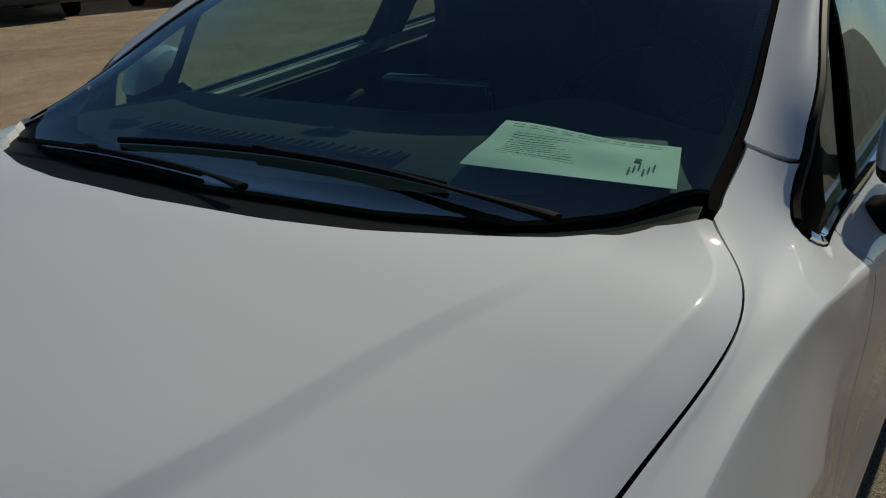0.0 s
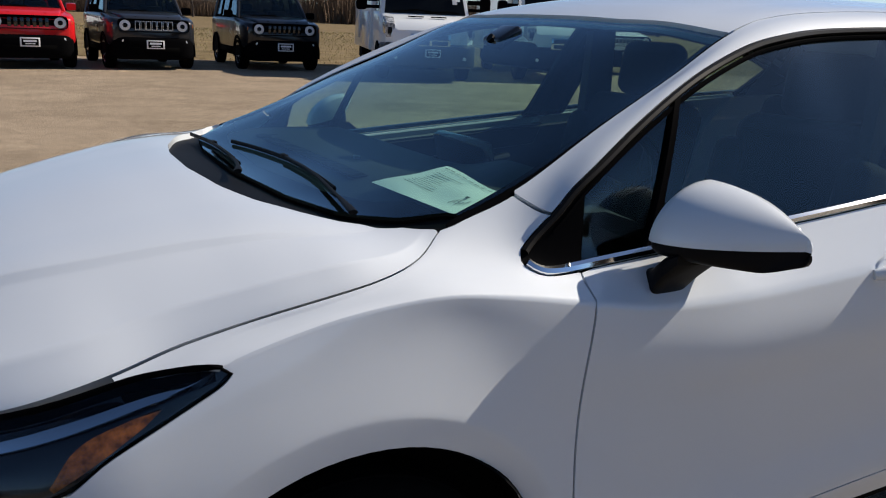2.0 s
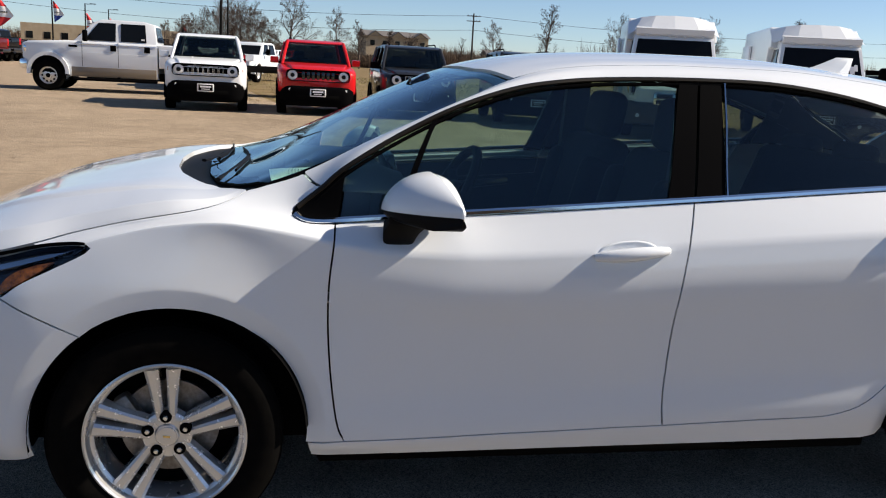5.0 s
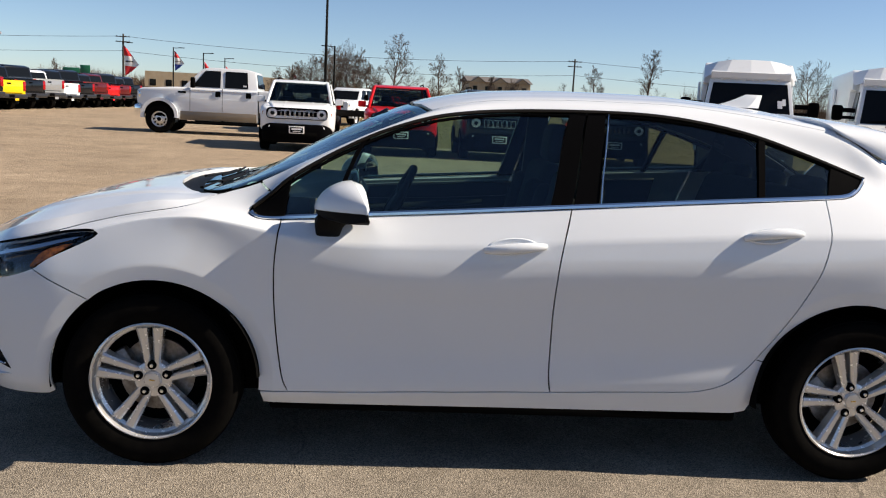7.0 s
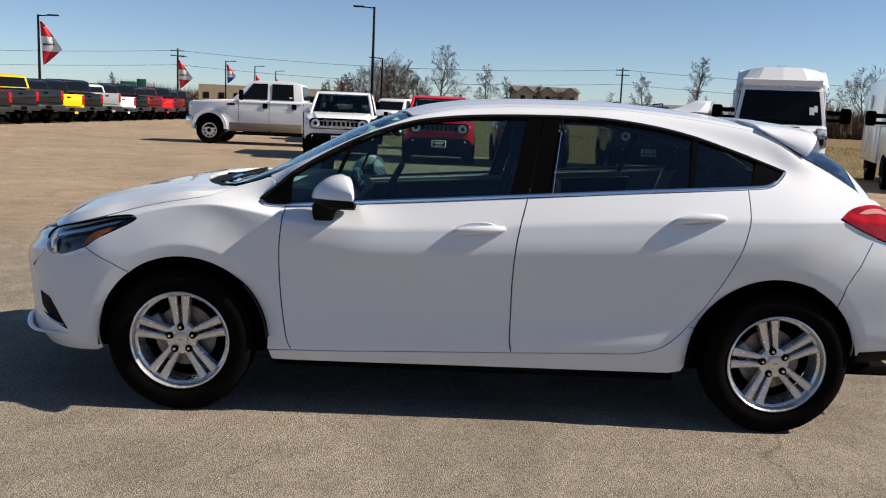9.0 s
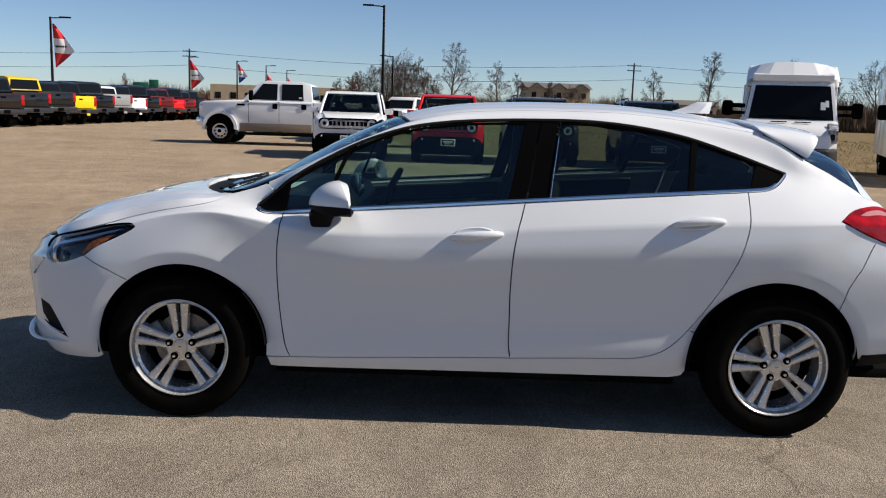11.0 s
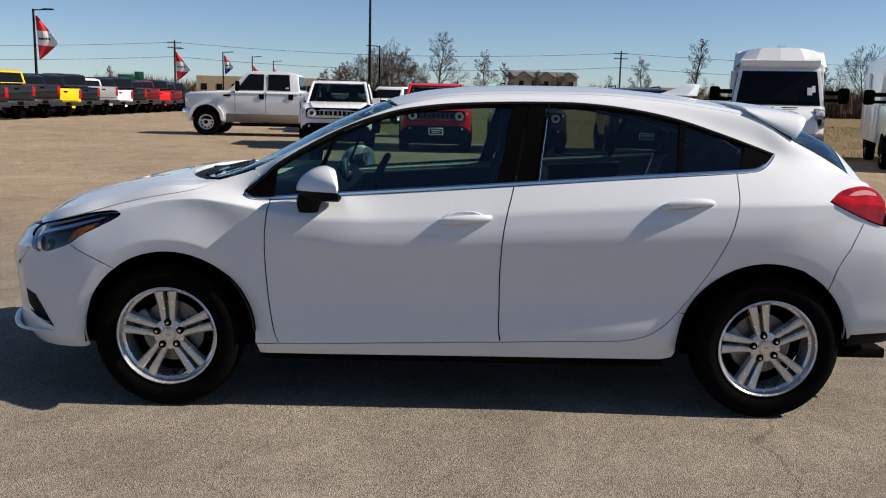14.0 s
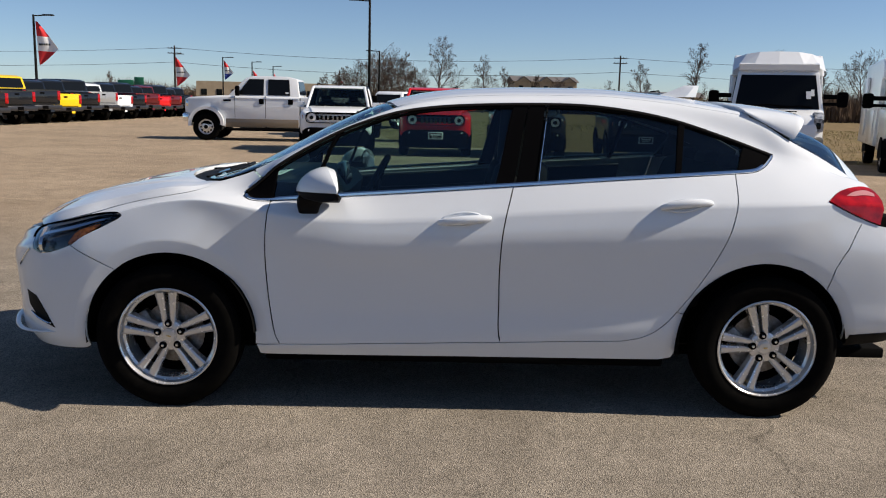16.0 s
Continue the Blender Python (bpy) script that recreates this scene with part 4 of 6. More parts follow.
def side_of_car(side):
    door = side_panel("front_door", F_GAP[::-1] + BELT[1:] + B_GAP[1:] + [(1.0, .310)], WHITE, car, side)
    rear = side_panel("rear_door", B_GAP[::-1] + BELT_R[1:] + R_GAP[1:], WHITE, car, side)
    side_panel("front_fender", [DLO_TOP[5], (.374, 7.86, True)] + along(7.86, .36, .25, 8) + along(8.0, .222, -.33, 34) + [p for p in LAMP_TOP[:-1] if p[0] > -.335] + LAMP_LOW[:LAMP_SPLIT] + SEAM_F
               + arch(F_ARCH, 127, -6)[1:] + F_GAP[::-1] + DLO_FRONT[::-1][1:] + DLO_TOP[1:5], WHITE, car, side, gap=.0026, depth=.009)
    tail_low = curve((3.13, .886), (3.05, .914), (2.97, .949), (2.895, .986), n=8)
    tail_top = curve((2.895, .986), (2.97, 1.028), (3.07, 1.044), (3.13, 1.03), (3.15, .985), (3.13, .886), n=16)
    side_panel("body_side", [(.376, 7.86, True)] + DLO_TOP[5:] + DLO_REAR[1:] + R_GAP[1:22] + arch(R_ARCH, 158.8, 74, n=22) + [(2.80, .678)] + arch(R_ARCH, 62, 44, n=6)
               + [(2.94, .693), (2.99, .78), (3.04, .883)] + tail_low[2:] + tail_top[1:10] + [(3.19, 8.0, True)] + along(8.0, 3.17, 1.1, 70) + along(7.93, 1.0, .38, 24), WHITE, car, side)
    side_panel("rocker_panel", [(.398, .291)] + ROCK_TOP + R_GAP[::-1][1:13] + arch(R_ARCH, 158.8, 186, n=10) + [(2.26, .262), (2.2, .252), (1.4, .249), (.41, .243)], WHITE, car, side, gap=.002)
    side_panel("front_bumper", SEAM_F[::-1] + LAMP_LOW[LAMP_SPLIT:] + LAMP_TOP[1:10] + along(8.0, -.64, -.915, 14)[0:] + [(-.9195, v, True) for v in np.linspace(7.8, .5, 16)] + along(.4, -.91, -.37, 24)
               + arch(F_ARCH, 190, 128, n=16), WHITE, car, side, gap=.001, depth=.012)
    rear_bumper = side_panel("rear_bumper", arch(R_ARCH, 4, 44, n=14) + [(2.94, .693), (2.99, .78), (3.04, .883), (3.053, .911), (3.09, .899), (3.13, .886), (3.2, .875)] + along(3.9, 3.28, 3.515, 12) + [(3.5195, v, True) for v in np.linspace(3.7, .6, 10)] + along(.5, 3.51, 3.06, 14), WHITE, car, side)
    side_panel("rear_valance", along(.75, 3.05, 3.51, 14) + along(.1, 3.51, 3.045, 14), BLACK, rear_bumper, side, lift=.004, gap=0)
    tail = side_panel("tail_lamp", tail_low + tail_top[1:-1], RED_LENS, car, side, "glossy red tail lamp", gap=.002, lift=.006, depth=.02)
    side_panel("clear_section", curve((2.985, 1.006), (3.03, 1.022), (3.09, 1.026), (3.125, 1.012), n=8) + curve((3.12, 1.002), (3.07, 1.008), (3.02, 1.004), n=6), CLEAR_RED, tail, side, lift=.008, gap=0, depth=.006)
    handle(door, 1.202, .864, 1.422, .886, side)
    handle(rear, 2.157, .945, 2.378, .968, side)
    fog = side_panel("fog_recess", [(-.665, .495), (-.60, .480), (-.50, .346), (-.585, .372), (-.655, .43)], BLACK, car, side, lift=.002, gap=0)
    got = on_skin([-.63, -.585, -.54, -.515], [.405, .385, .372, .368], side, .010)
    part("fog_trim", tube([p for p, _ in got], [.003, .008, .008, .004], 8, .6), CHROME, fog)
    ribbon("grille_trim", [(-.715, .606), (-.685, .641), (-.66, .668), (-.637, .690)], .010, CHROME, car, side, .003)
    side_windows(side)
    mirror(side)
    headlamp(side)


for side in (-1, 1):
    side_of_car(side)


def vcurve(*points):
    a = np.array(points)
    return lambda v: float(np.interp(v, a[:, 0], a[:, 1]))


HOOD_REAR = vcurve((8, .219), (8.1, .218), (8.7, .178), (9.1, .128), (9.25, .085), (9.45, .052), (9.8, .012), (10.3, -.018), (11, -.03))
HEADER = vcurve((8, 1.0), (9, .965), (10, .935), (11, .925))
GLASS_LOW = vcurve((8.0, .268), (8.12, .262), (8.7, .215), (9.1, .175), (9.45, .12), (10, .085), (11, .065))
top_panel("hood", lambda v: -.905 if v > 8.9 else -.62 - .285 * (v - 8) / .9, HOOD_REAR, WHITE, car, "smooth white bonnet with a soft ridge", n=70, depth=.03, gap=.003)
top_panel("windscreen", GLASS_LOW, lambda v: HEADER(v) - .012, WINDSCREEN, car, v0=8.005, lift=-.004, depth=.003)
top_panel("roof", HEADER, lambda v: 2.62, WHITE, car, v0=7.96, n=60, lift=.0012, depth=.012)
top_panel("tailgate_window", lambda v: 2.74, lambda v: 3.07, TINT_REAR, car, v0=8.12, lift=-.004, depth=.004)
top_panel("tailgate", lambda v: 3.075, lambda v: 3.50, WHITE, car, n=24)
for side in (-1, 1):
    patch("glass_frit", lambda v: .27, lambda v: HEADER(v) - .02, 8.0, 8.15, TRIM, car, side, n=40, lift=-.0095, depth=.0)
    patch("windscreen_seal", lambda v: .238, HEADER, 7.86, 8.01, TRIM, car, side, n=50, lift=-.003)
    patch("tailgate_edge", lambda v: 2.70, lambda v: 3.07, 8.0, 8.14, GLOSS, car, side, lift=-.002)
    patch("cowl", lambda v: HOOD_REAR(v) - .05, lambda v: GLASS_LOW(v) + .012, 8.02, 11, BLACK, car, side, n=12, rows=24, lift=-.016)
    patch("windscreen_band", GLASS_LOW, lambda v: min(GLASS_LOW(v) + .075, max(GLASS_LOW(v) + .01, .245)), 8.0, 11, TRIM, car, side, n=5, rows=24, lift=-.0095)
    # near-black patch added behind the lamp, so its gaps read dark
    patch("lamp_gap_filler", lambda v: -.66, lambda v: -.22, 5.2, 8.5, DARK, car, side, n=20, rows=10, lift=-.045)
    patch("grille", lambda v: -.9195, lambda v: -.895, 2.0, 7.4, GLOSS, car, side, n=8, rows=8, lift=.003)
    patch("header_band", lambda v: HEADER(v) - .045, lambda v: HEADER(v) - .010, 8.0, 11, GLOSS, car, side, n=4, rows=16, lift=-.0095)

# rear wing and roof fin
wing = bmesh.new()
rows = []
for f in np.sin(np.linspace(-math.pi / 2, math.pi / 2, 49)):
    g = abs(f)
    rise, out = .040 * (1 - g ** 2.2), .060 * (1 - g ** 2.6)
    drop = 1 - math.sqrt(max(0, 1 - (max(0, g - .84) / .16) ** 2))
    low = [(2.598, 1.360), (2.636, 1.336), (2.70, 1.302), (2.77, 1.262), (2.806, 1.245)]
    top = [(2.598, 1.372), (2.66, 1.368), (2.75, 1.356), (2.82, 1.343), (2.852, 1.336), (2.862, 1.326), (2.852, 1.300)]
    edge = lambda x: float(np.interp(x, [p[0] for p in low], [p[1] for p in low]))
    sect = [(x + out * (x - 2.6) / .25 - drop * max(0, x - 2.80) * .8, z + rise + (edge(min(x, 2.806)) + .004 - z - rise) * drop) for x, z in top] + [(x + out * .4 * (x - 2.6) / .2, z + rise * .3) for x, z in low[::-1]]
    rows.append([wing.verts.new((x, f * (.572 + .050 * min(1, max(0, (x - 2.6) / .2))), z)) for x, z in sect])
for a, b in zip(rows, rows[1:]):
    for k in range(len(a)):
        wing.faces.new((a[k], a[(k + 1) % len(a)], b[(k + 1) % len(a)], b[k]))
wing.faces.new(rows[0]), wing.faces.new(rows[-1][::-1])
bmesh.ops.recalc_face_normals(wing, faces=wing.faces)
part("rear_spoiler", wing, WHITE, car, angle=60)
fin = bmesh.new()
rows = []
for f in np.linspace(0, 1, 10):
    x0, x1, z, w = 2.30 + .165 * f ** .75, 2.53 + .012 * f, 1.432 + .060 * f, .028 * (1 - f) ** .6 + .003
    rows.append([fin.verts.new((x, y, z)) for x, y in ((x0, 0), (x0 + .25 * (x1 - x0), -w * .7), (x0 + .7 * (x1 - x0), -w), (x1, 0), (x0 + .7 * (x1 - x0), w), (x0 + .25 * (x1 - x0), w * .7))])
for a, b in zip(rows, rows[1:]):
    for k in range(6):
        fin.faces.new((a[k], a[(k + 1) % 6], b[(k + 1) % 6], b[k]))
fin.faces.new(rows[-1])
bmesh.ops.recalc_face_normals(fin, faces=fin.faces)
part("roof_fin", fin, WHITE, car)
pts = [(-.50, -.818, .325), (-.60, -.782, .318), (-.70, -.71, .313), (-.785, -.57, .312), (-.855, -.36, .312), (-.885, 0, .312), (-.855, .36, .312), (-.785, .57, .312), (-.70, .71, .313), (-.60, .782, .318), (-.50, .818, .325)]
part("front_lip", tube([tuple(p) for p in spline(pts, 60)], [.003 + .010 * math.sin(math.pi * i / 59) ** .5 for i in range(60)], 10, .7), WHITE, car)

# wipers
for pts, arm in ((((.163, .315), (.190, .10), (.197, -.05), (.187, -.20), (.170, -.38)), ((.195, -.02), (.180, -.22), (.152, -.42), (.128, -.57))),
                 (((.112, .55), (.120, .38), (.112, .2), (.094, .02)), ((.112, .30), (.098, .10), (.078, -.02), (.050, -.12)))):
    def lay(pp, up):
        out = []
        for x, y in spline(pp, 20):
            v = np.linspace(8, 11, 200)
            k = int(np.argmin(np.abs(hull(np.full(200, x), v)[:, 1] - abs(y))))
            out.append((x, y, float(hull(x, v[k])[0, 2]) + up))
        return out
    w = new("wiper")
    w.parent = car
    w["label"] = "black windscreen wiper resting on the glass"
    part("blade", tube(lay(pts, .003), .0042, 8, 1.3), BLACK, w)
    part("arm", tube(lay(arm, .009), [.0045] * 14 + [.005, .006, .007, .008, .009, .009], 8, .6), BLACK, w)
    part("clip", box(lay(pts, .009)[8], (.010, .03, .007), .002), BLACK, w)


# wheels
def spoke_mesh():
    bm = bmesh.new()
    for s in (-1, 1):
        rows = []
        for f in np.linspace(0, 1, 7):
            r = .036 + .160 * f
            off = s * (.0165 + .0110 * f + .0025 * f ** 3)
            hw = .0112 + .0060 * f + .0025 * f ** 3
            yo = -.012 - .010 * math.sin(math.pi * f) * 0 - .012 * f
            rows.append([bm.verts.new(p) for p in ((off - hw, .030, r), (off - hw, yo + .007, r), (off - hw * .55, yo, r), (off + hw * .55, yo, r), (off + hw, yo + .007, r), (off + hw, .030, r))])
        for a, b in zip(rows, rows[1:]):
            for k in range(6):
                bm.faces.new((a[k], a[(k + 1) % 6], b[(k + 1) % 6], b[k]))
        bm.faces.new(rows[0]), bm.faces.new(rows[-1][::-1])
    # flank that joins the pair to its neighbours near the rim
    bmesh.ops.recalc_face_normals(bm, faces=bm.faces)
    return bm


def make_wheel():
    w = new("wheel")
    w.parent = car
    tyre = lathe([(.216, -.050), (.2205, -.068), (.228, -.072), (.245, -.080), (.268, -.084), (.290, -.081), (.306, -.074), (.315, -.063), (.3210, -.045), (.322, 0), (.3210, .045), (.315, .070), (.303, .088), (.268, .098), (.21, .08)], 96, cap=False)
    part("tyre", tyre, RUBBER, w, "black road tyre")
    for k, y in enumerate((-.05, -.018, .018, .05)):
        # near-black ring on the tread, its colour is the shade of a groove
        part("groove_shade", lathe([(.3185, y - .004), (.3225, y - .003), (.3225, y + .003), (.3185, y + .004)], 64, cap=False), DARK, w)
    rim = lathe([(.1965, .06), (.1975, -.02), (.1955, -.034), (.200, -.040), (.206, -.043), (.209, -.054), (.2115, -.070), (.2165, -.075), (.2215, -.072), (.2215, -.060), (.214, -.02), (.21, .06)], 96, cap=False)
    part("rim", rim, ALLOY, w, "silver five twin-spoke alloy rim")
    sm = part("spoke", spoke_mesh(), ALLOY, w)
    sm.matrix_basis = pose(0, -.028, 0, 0, 0, 0)
    for i in range(1, 5):
        o = new("spoke", sm.data)
        o.parent = w
        o.matrix_basis = pose(0, -.028, 0) @ Matrix.Rotation(radians(72 * i), 4, "Y")
    part("hub", lathe([(.070, -.005), (.068, -.036), (.062, -.040), (.034, -.041), (.030, -.046), (.0, -.046)], 40, cap=False), ALLOY, w)
    part("cap", lathe([(.027, -.046), (.026, -.050), (.012, -.0525), (.0005, -.053)], 32, cap=False), ALLOY, w)
    part("emblem", box((0, -.054, 0), (.020, .002, .006), .0008, Euler((0, radians(10), 0)).to_matrix()), GOLD, w, "small gold badge")
    for i in range(5):
        a = radians(90 + 72 * i)
        c = (.054 * math.cos(a), 0, .054 * math.sin(a))
        # recess shade round the nut, as a near-black disc on the hub
        part("nut_recess_shade", lathe([(.0152, -.0475), (.0168, -.043), (.0168, -.030)], 20, centre=c), DARK, w)
        part("wheel_nut", lathe([(.0088, -.040), (.0088, -.051), (.006, -.055), (.0005, -.056)], 6, centre=c), CHROME, w)
    part("brake_disc", lathe([(.06, .030), (.138, .030), (.138, .045), (.06, .045)], 48), STEEL, w)
    part("brake_caliper", box((-.105, .015, .06), (.05, .05, .10), .012, Euler((0, radians(-30), 0)).to_matrix()), STEEL, w)
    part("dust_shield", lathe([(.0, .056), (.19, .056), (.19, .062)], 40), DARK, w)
    part("valve", tube([(.02, -.030, -.188), (.02, -.048, -.176)], .004, 8), BLACK, w)
    return w


first = make_wheel()
for x, side in ((.008, -1), (2.676, -1), (.008, 1), (2.676, 1)):
    m = pose(x, side * .785, .322, 0, 0, 180 if side > 0 else 0) @ Matrix.Rotation(radians(-13 if x > 1 else -3), 4, "Y")
    if (x, side) == (.008, -1):
        first.matrix_basis = m
    else:
        copy_thing(first, m)
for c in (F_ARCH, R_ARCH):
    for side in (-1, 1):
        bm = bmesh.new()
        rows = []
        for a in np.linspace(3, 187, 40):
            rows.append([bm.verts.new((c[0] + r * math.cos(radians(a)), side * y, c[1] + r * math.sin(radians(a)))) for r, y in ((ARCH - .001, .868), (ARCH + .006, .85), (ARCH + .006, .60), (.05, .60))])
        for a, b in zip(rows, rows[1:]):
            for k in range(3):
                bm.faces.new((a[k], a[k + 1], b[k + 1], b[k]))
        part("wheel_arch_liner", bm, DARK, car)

# floor pan, firewall, linings; added near-black blocks keep bay and boot unlit
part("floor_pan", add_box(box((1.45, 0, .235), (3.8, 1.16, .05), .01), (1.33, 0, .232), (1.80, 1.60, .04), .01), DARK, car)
part("bay_filler", box((-.22, 0, .56), (.68, 1.10, .44), .02), DARK, car)
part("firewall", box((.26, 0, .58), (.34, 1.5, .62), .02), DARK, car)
part("boot_filler", box((3.0, 0, .62), (.7, 1.16, .56), .02), DARK, car)
for side in (-1, 1):
    patch("door_trim", lambda v: .47, lambda v: 2.30, .9, 5.93, DASH, car, side, n=30, rows=14, lift=-.06, depth=.01)
    patch("door_top_lit", lambda v: .50, lambda v: 1.50, 5.25, 5.97, DOOR_TOP_LIT, car, side, n=24, rows=6, lift=-.052, depth=.01)
    patch("roof_lining", lambda v: HEADER(v) + .02, lambda v: 2.62, 8.0, 11, LINER, car, side, n=20, rows=10, lift=-.03)
    patch("pillar_trim", lambda v: .40, lambda v: 1.05, 7.2, 8.1, DASH, car, side, n=14, rows=5, lift=-.022)
    patch("rail_trim", lambda v: 1.05, lambda v: 2.62, 7.1, 8.0, LINER, car, side, n=14, rows=5, lift=-.022)
    patch("rear_pillar_trim", lambda v: 2.56, lambda v: 2.98, 6.0, 8.1, DASH, car, side, n=10, rows=6, lift=-.022)
    part("door_armrest", tube([(.72, side * .775, .80), (1.0, side * .765, .82), (1.36, side * .775, .86)], [.02, .03, .02], 10, .8), DASH, car)
    part("centre_post", prism([(1.50, .30), (1.58, .30), (1.66, 1.03), (1.66, 1.38), (1.56, 1.38), (1.54, 1.03)], side * .56, side * .60), DASH, car)

# cabin
def soft_box(c, s, bevel, rot=None):
    bm = bmesh.new()
    add_box(bm, c, s, bevel, rot, 4)
    return bm


def front_seat(y):
    st = new("front_seat")
    st.parent = car
    st["label"] = "dark grey cloth front seat with a head restraint"
    tilt = Euler((0, radians(14), 0)).to_matrix()
    part("cushion", soft_box((1.24, y, .50), (.52, .50, .17), .06), FABRIC, st)
    part("backrest", soft_box((1.575, y, .82), (.15, .50, .62), .06, tilt), FABRIC, st)
    for s in (-1, 1):
        part("bolster", soft_box((1.53, y + s * .215, .80), (.17, .09, .50), .04, tilt), FABRIC, st)
        part("headrest_post", tube([(1.65, y + s * .07, 1.10), (1.67, y + s * .07, 1.20)], .007, 8), CHROME, st)
    part("head_restraint", soft_box((1.665, y, 1.215), (.10, .27, .19), .045, Euler((0, radians(8), 0)).to_matrix()), FABRIC, st)


front_seat(-.36), front_seat(.36)
bench = new("rear_seat")
bench.parent = car
part("cushion", soft_box((2.20, 0, .52), (.50, 1.25, .18), .06), FABRIC, bench)
part("backrest", soft_box((2.52, 0, .82), (.16, 1.25, .58), .06, Euler((0, radians(20), 0)).to_matrix()), FABRIC, bench)
for y in (-.38, 0, .38):
    part("head_restraint", soft_box((2.615, y, 1.10), (.09, .24, .12), .04), FABRIC, bench)
dash = bmesh.new()
rows = []
for y in np.linspace(-.68, .68, 33):
    cowlz = .012 * (1 - (y / .68) ** 2)
    hood_up = .05 * math.exp(-((y + .36) / .17) ** 2)
    bow = .05 * (y / .68) ** 2
    sect = [(.15 + bow, .955), (.20 + bow, .985), (.33, 1.004 + cowlz * .3), (.50, 1.004 + hood_up * .35), (.62, 1.0 + hood_up), (.70, .975 + hood_up), (.74, .92 + hood_up * .3), (.71, .80), (.70, .60), (.60, .40)]
    rows.append([dash.verts.new((x, y, z)) for x, z in sect])
for a, b in zip(rows, rows[1:]):
    for k in range(9):
        dash.faces.new((a[k], a[k + 1], b[k + 1], b[k]))
bmesh.ops.recalc_face_normals(dash, faces=dash.faces)
board = part("dashboard", dash, DASH, car, "dark grey dashboard")
part("defroster_grille", box((.30, .10, 1.006), (.045, .62, .004), .001), BLACK, board)
for i in range(26):
    part("grille_slat", box((.30, -.19 + i * .0235, 1.0095), (.040, .006, .004)), DASH, board)
part("speaker_grille", lathe([(.0, 0), (.05, .0), (.052, .004), (.0, .006)], 28, "Z", (.34, .50, 1.0)), BLACK, board)
part("centre_screen", box((.70, 0, 1.0), (.04, .26, .12), .012, Euler((0, radians(-14), 0)).to_matrix()), GLOSS, board)
part("sun_sensor", lathe([(.012, 0), (.010, .008), (.0, .011)], 16, "Z", (.40, 0.03, 1.004)), GLOSS, board)
console = part("centre_console", soft_box((1.15, 0, .52), (.95, .22, .30), .03), DASH, car)
part("gear_lever", tube([(.98, 0, .62), (1.0, 0, .78)], [.012, .02], 10), BLACK, console)
wheel_bm = bmesh.new()
ring = []
M = Matrix.Translation((.86, -.36, .945)) @ Euler((0, radians(-62), 0)).to_matrix().to_4x4()
add_tube(wheel_bm, [M @ Vector((.185 * math.cos(a), .185 * math.sin(a), 0)) for a in np.linspace(0, 2 * math.pi, 40)], .016, 10, up=M.to_3x3() @ Vector((0, 0, 1)), cap=False)
for a in (90, 210, 330):
    add_tube(wheel_bm, [M @ Vector((.04 * math.cos(radians(a + 90)), .04 * math.sin(radians(a + 90)), -.02)), M @ Vector((.18 * math.cos(radians(a + 90)), .18 * math.sin(radians(a + 90)), 0))], .02, 8, .5)
add_lathe(wheel_bm, [(.07, -.03), (.065, .01), (.0, .02)], 24, "Z")
bmesh.ops.transform(wheel_bm, matrix=M, verts=[v for v in wheel_bm.verts if v.co.length < .12])
part("steering_wheel", wheel_bm, BLACK, car)
part("inner_mirror", soft_box((.82, 0, 1.275), (.03, .24, .065), .02, Euler((0, radians(15), 0)).to_matrix()), BLACK, car)
part("mirror_stem", tube([(.80, 0, 1.29), (.76, 0, 1.315)], .012, 8), BLACK, car)
part("sensor_cover", soft_box((.80, 0, 1.318), (.08, .09, .03), .012, Euler((0, radians(-30), 0)).to_matrix()), GLOSS, car)

# the sheet of paper on the dashboard
sheet = bmesh.new()
A, B, C, D = (Vector(p) for p in ((.272, -.335, 1.018), (.482, -.290, 1.034), (.447, -.602, 1.026), (.286, -.655, 1.016)))
N = 14
grid = [[sheet.verts.new(A.lerp(D, j / N).lerp(B.lerp(C, j / N), i / N) + Vector((0, 0, .003 * math.sin(i * .6) * math.sin(j * .45 + .5)))) for j in range(N + 1)] for i in range(N + 1)]
for i in range(N):
    for j in range(N):
        sheet.faces.new((grid[i][j], grid[i + 1][j], grid[i + 1][j + 1], grid[i][j + 1]))
geom = bmesh.ops.extrude_face_region(sheet, geom=list(sheet.faces))
bmesh.ops.translate(sheet, vec=(0, 0, -.0006), verts=[v for v in geom["geom"] if isinstance(v, bmesh.types.BMVert)])
bmesh.ops.recalc_face_normals(sheet, faces=sheet.faces)
paper = tagged(part("paper_sheet", sheet, PAPER), "printed white paper form lying on the dashboard", "paper")
random.seed(4)


def on_sheet(u, v, up=.0022):
    return A.lerp(D, v).lerp(B.lerp(C, v), u) + Vector((0, 0, up + .003 * math.sin(u * N * .6) * math.sin(v * N * .45 + .5)))


def print_bar(u, v, du, dv):
    bm = bmesh.new()
    bm.faces.new([bm.verts.new(on_sheet(*p)) for p in ((u, v), (u + du, v), (u + du, v + dv), (u, v + dv))])
    return part("print_bar", bm, INK, paper, smooth=False)


for i in range(6):
    print_bar(.22 + .05 * (i % 3), .78 + .022 * i, .10 + .05 * random.random(), .008)
print_bar(.46, .80, .05, .03)
for i in range(9):
    print_bar(.90, .08 + .095 * i, .012, .07)
for i in range(10):
    print_bar(.30 + .05 * i, .12, .008, .22 + .2 * random.random())

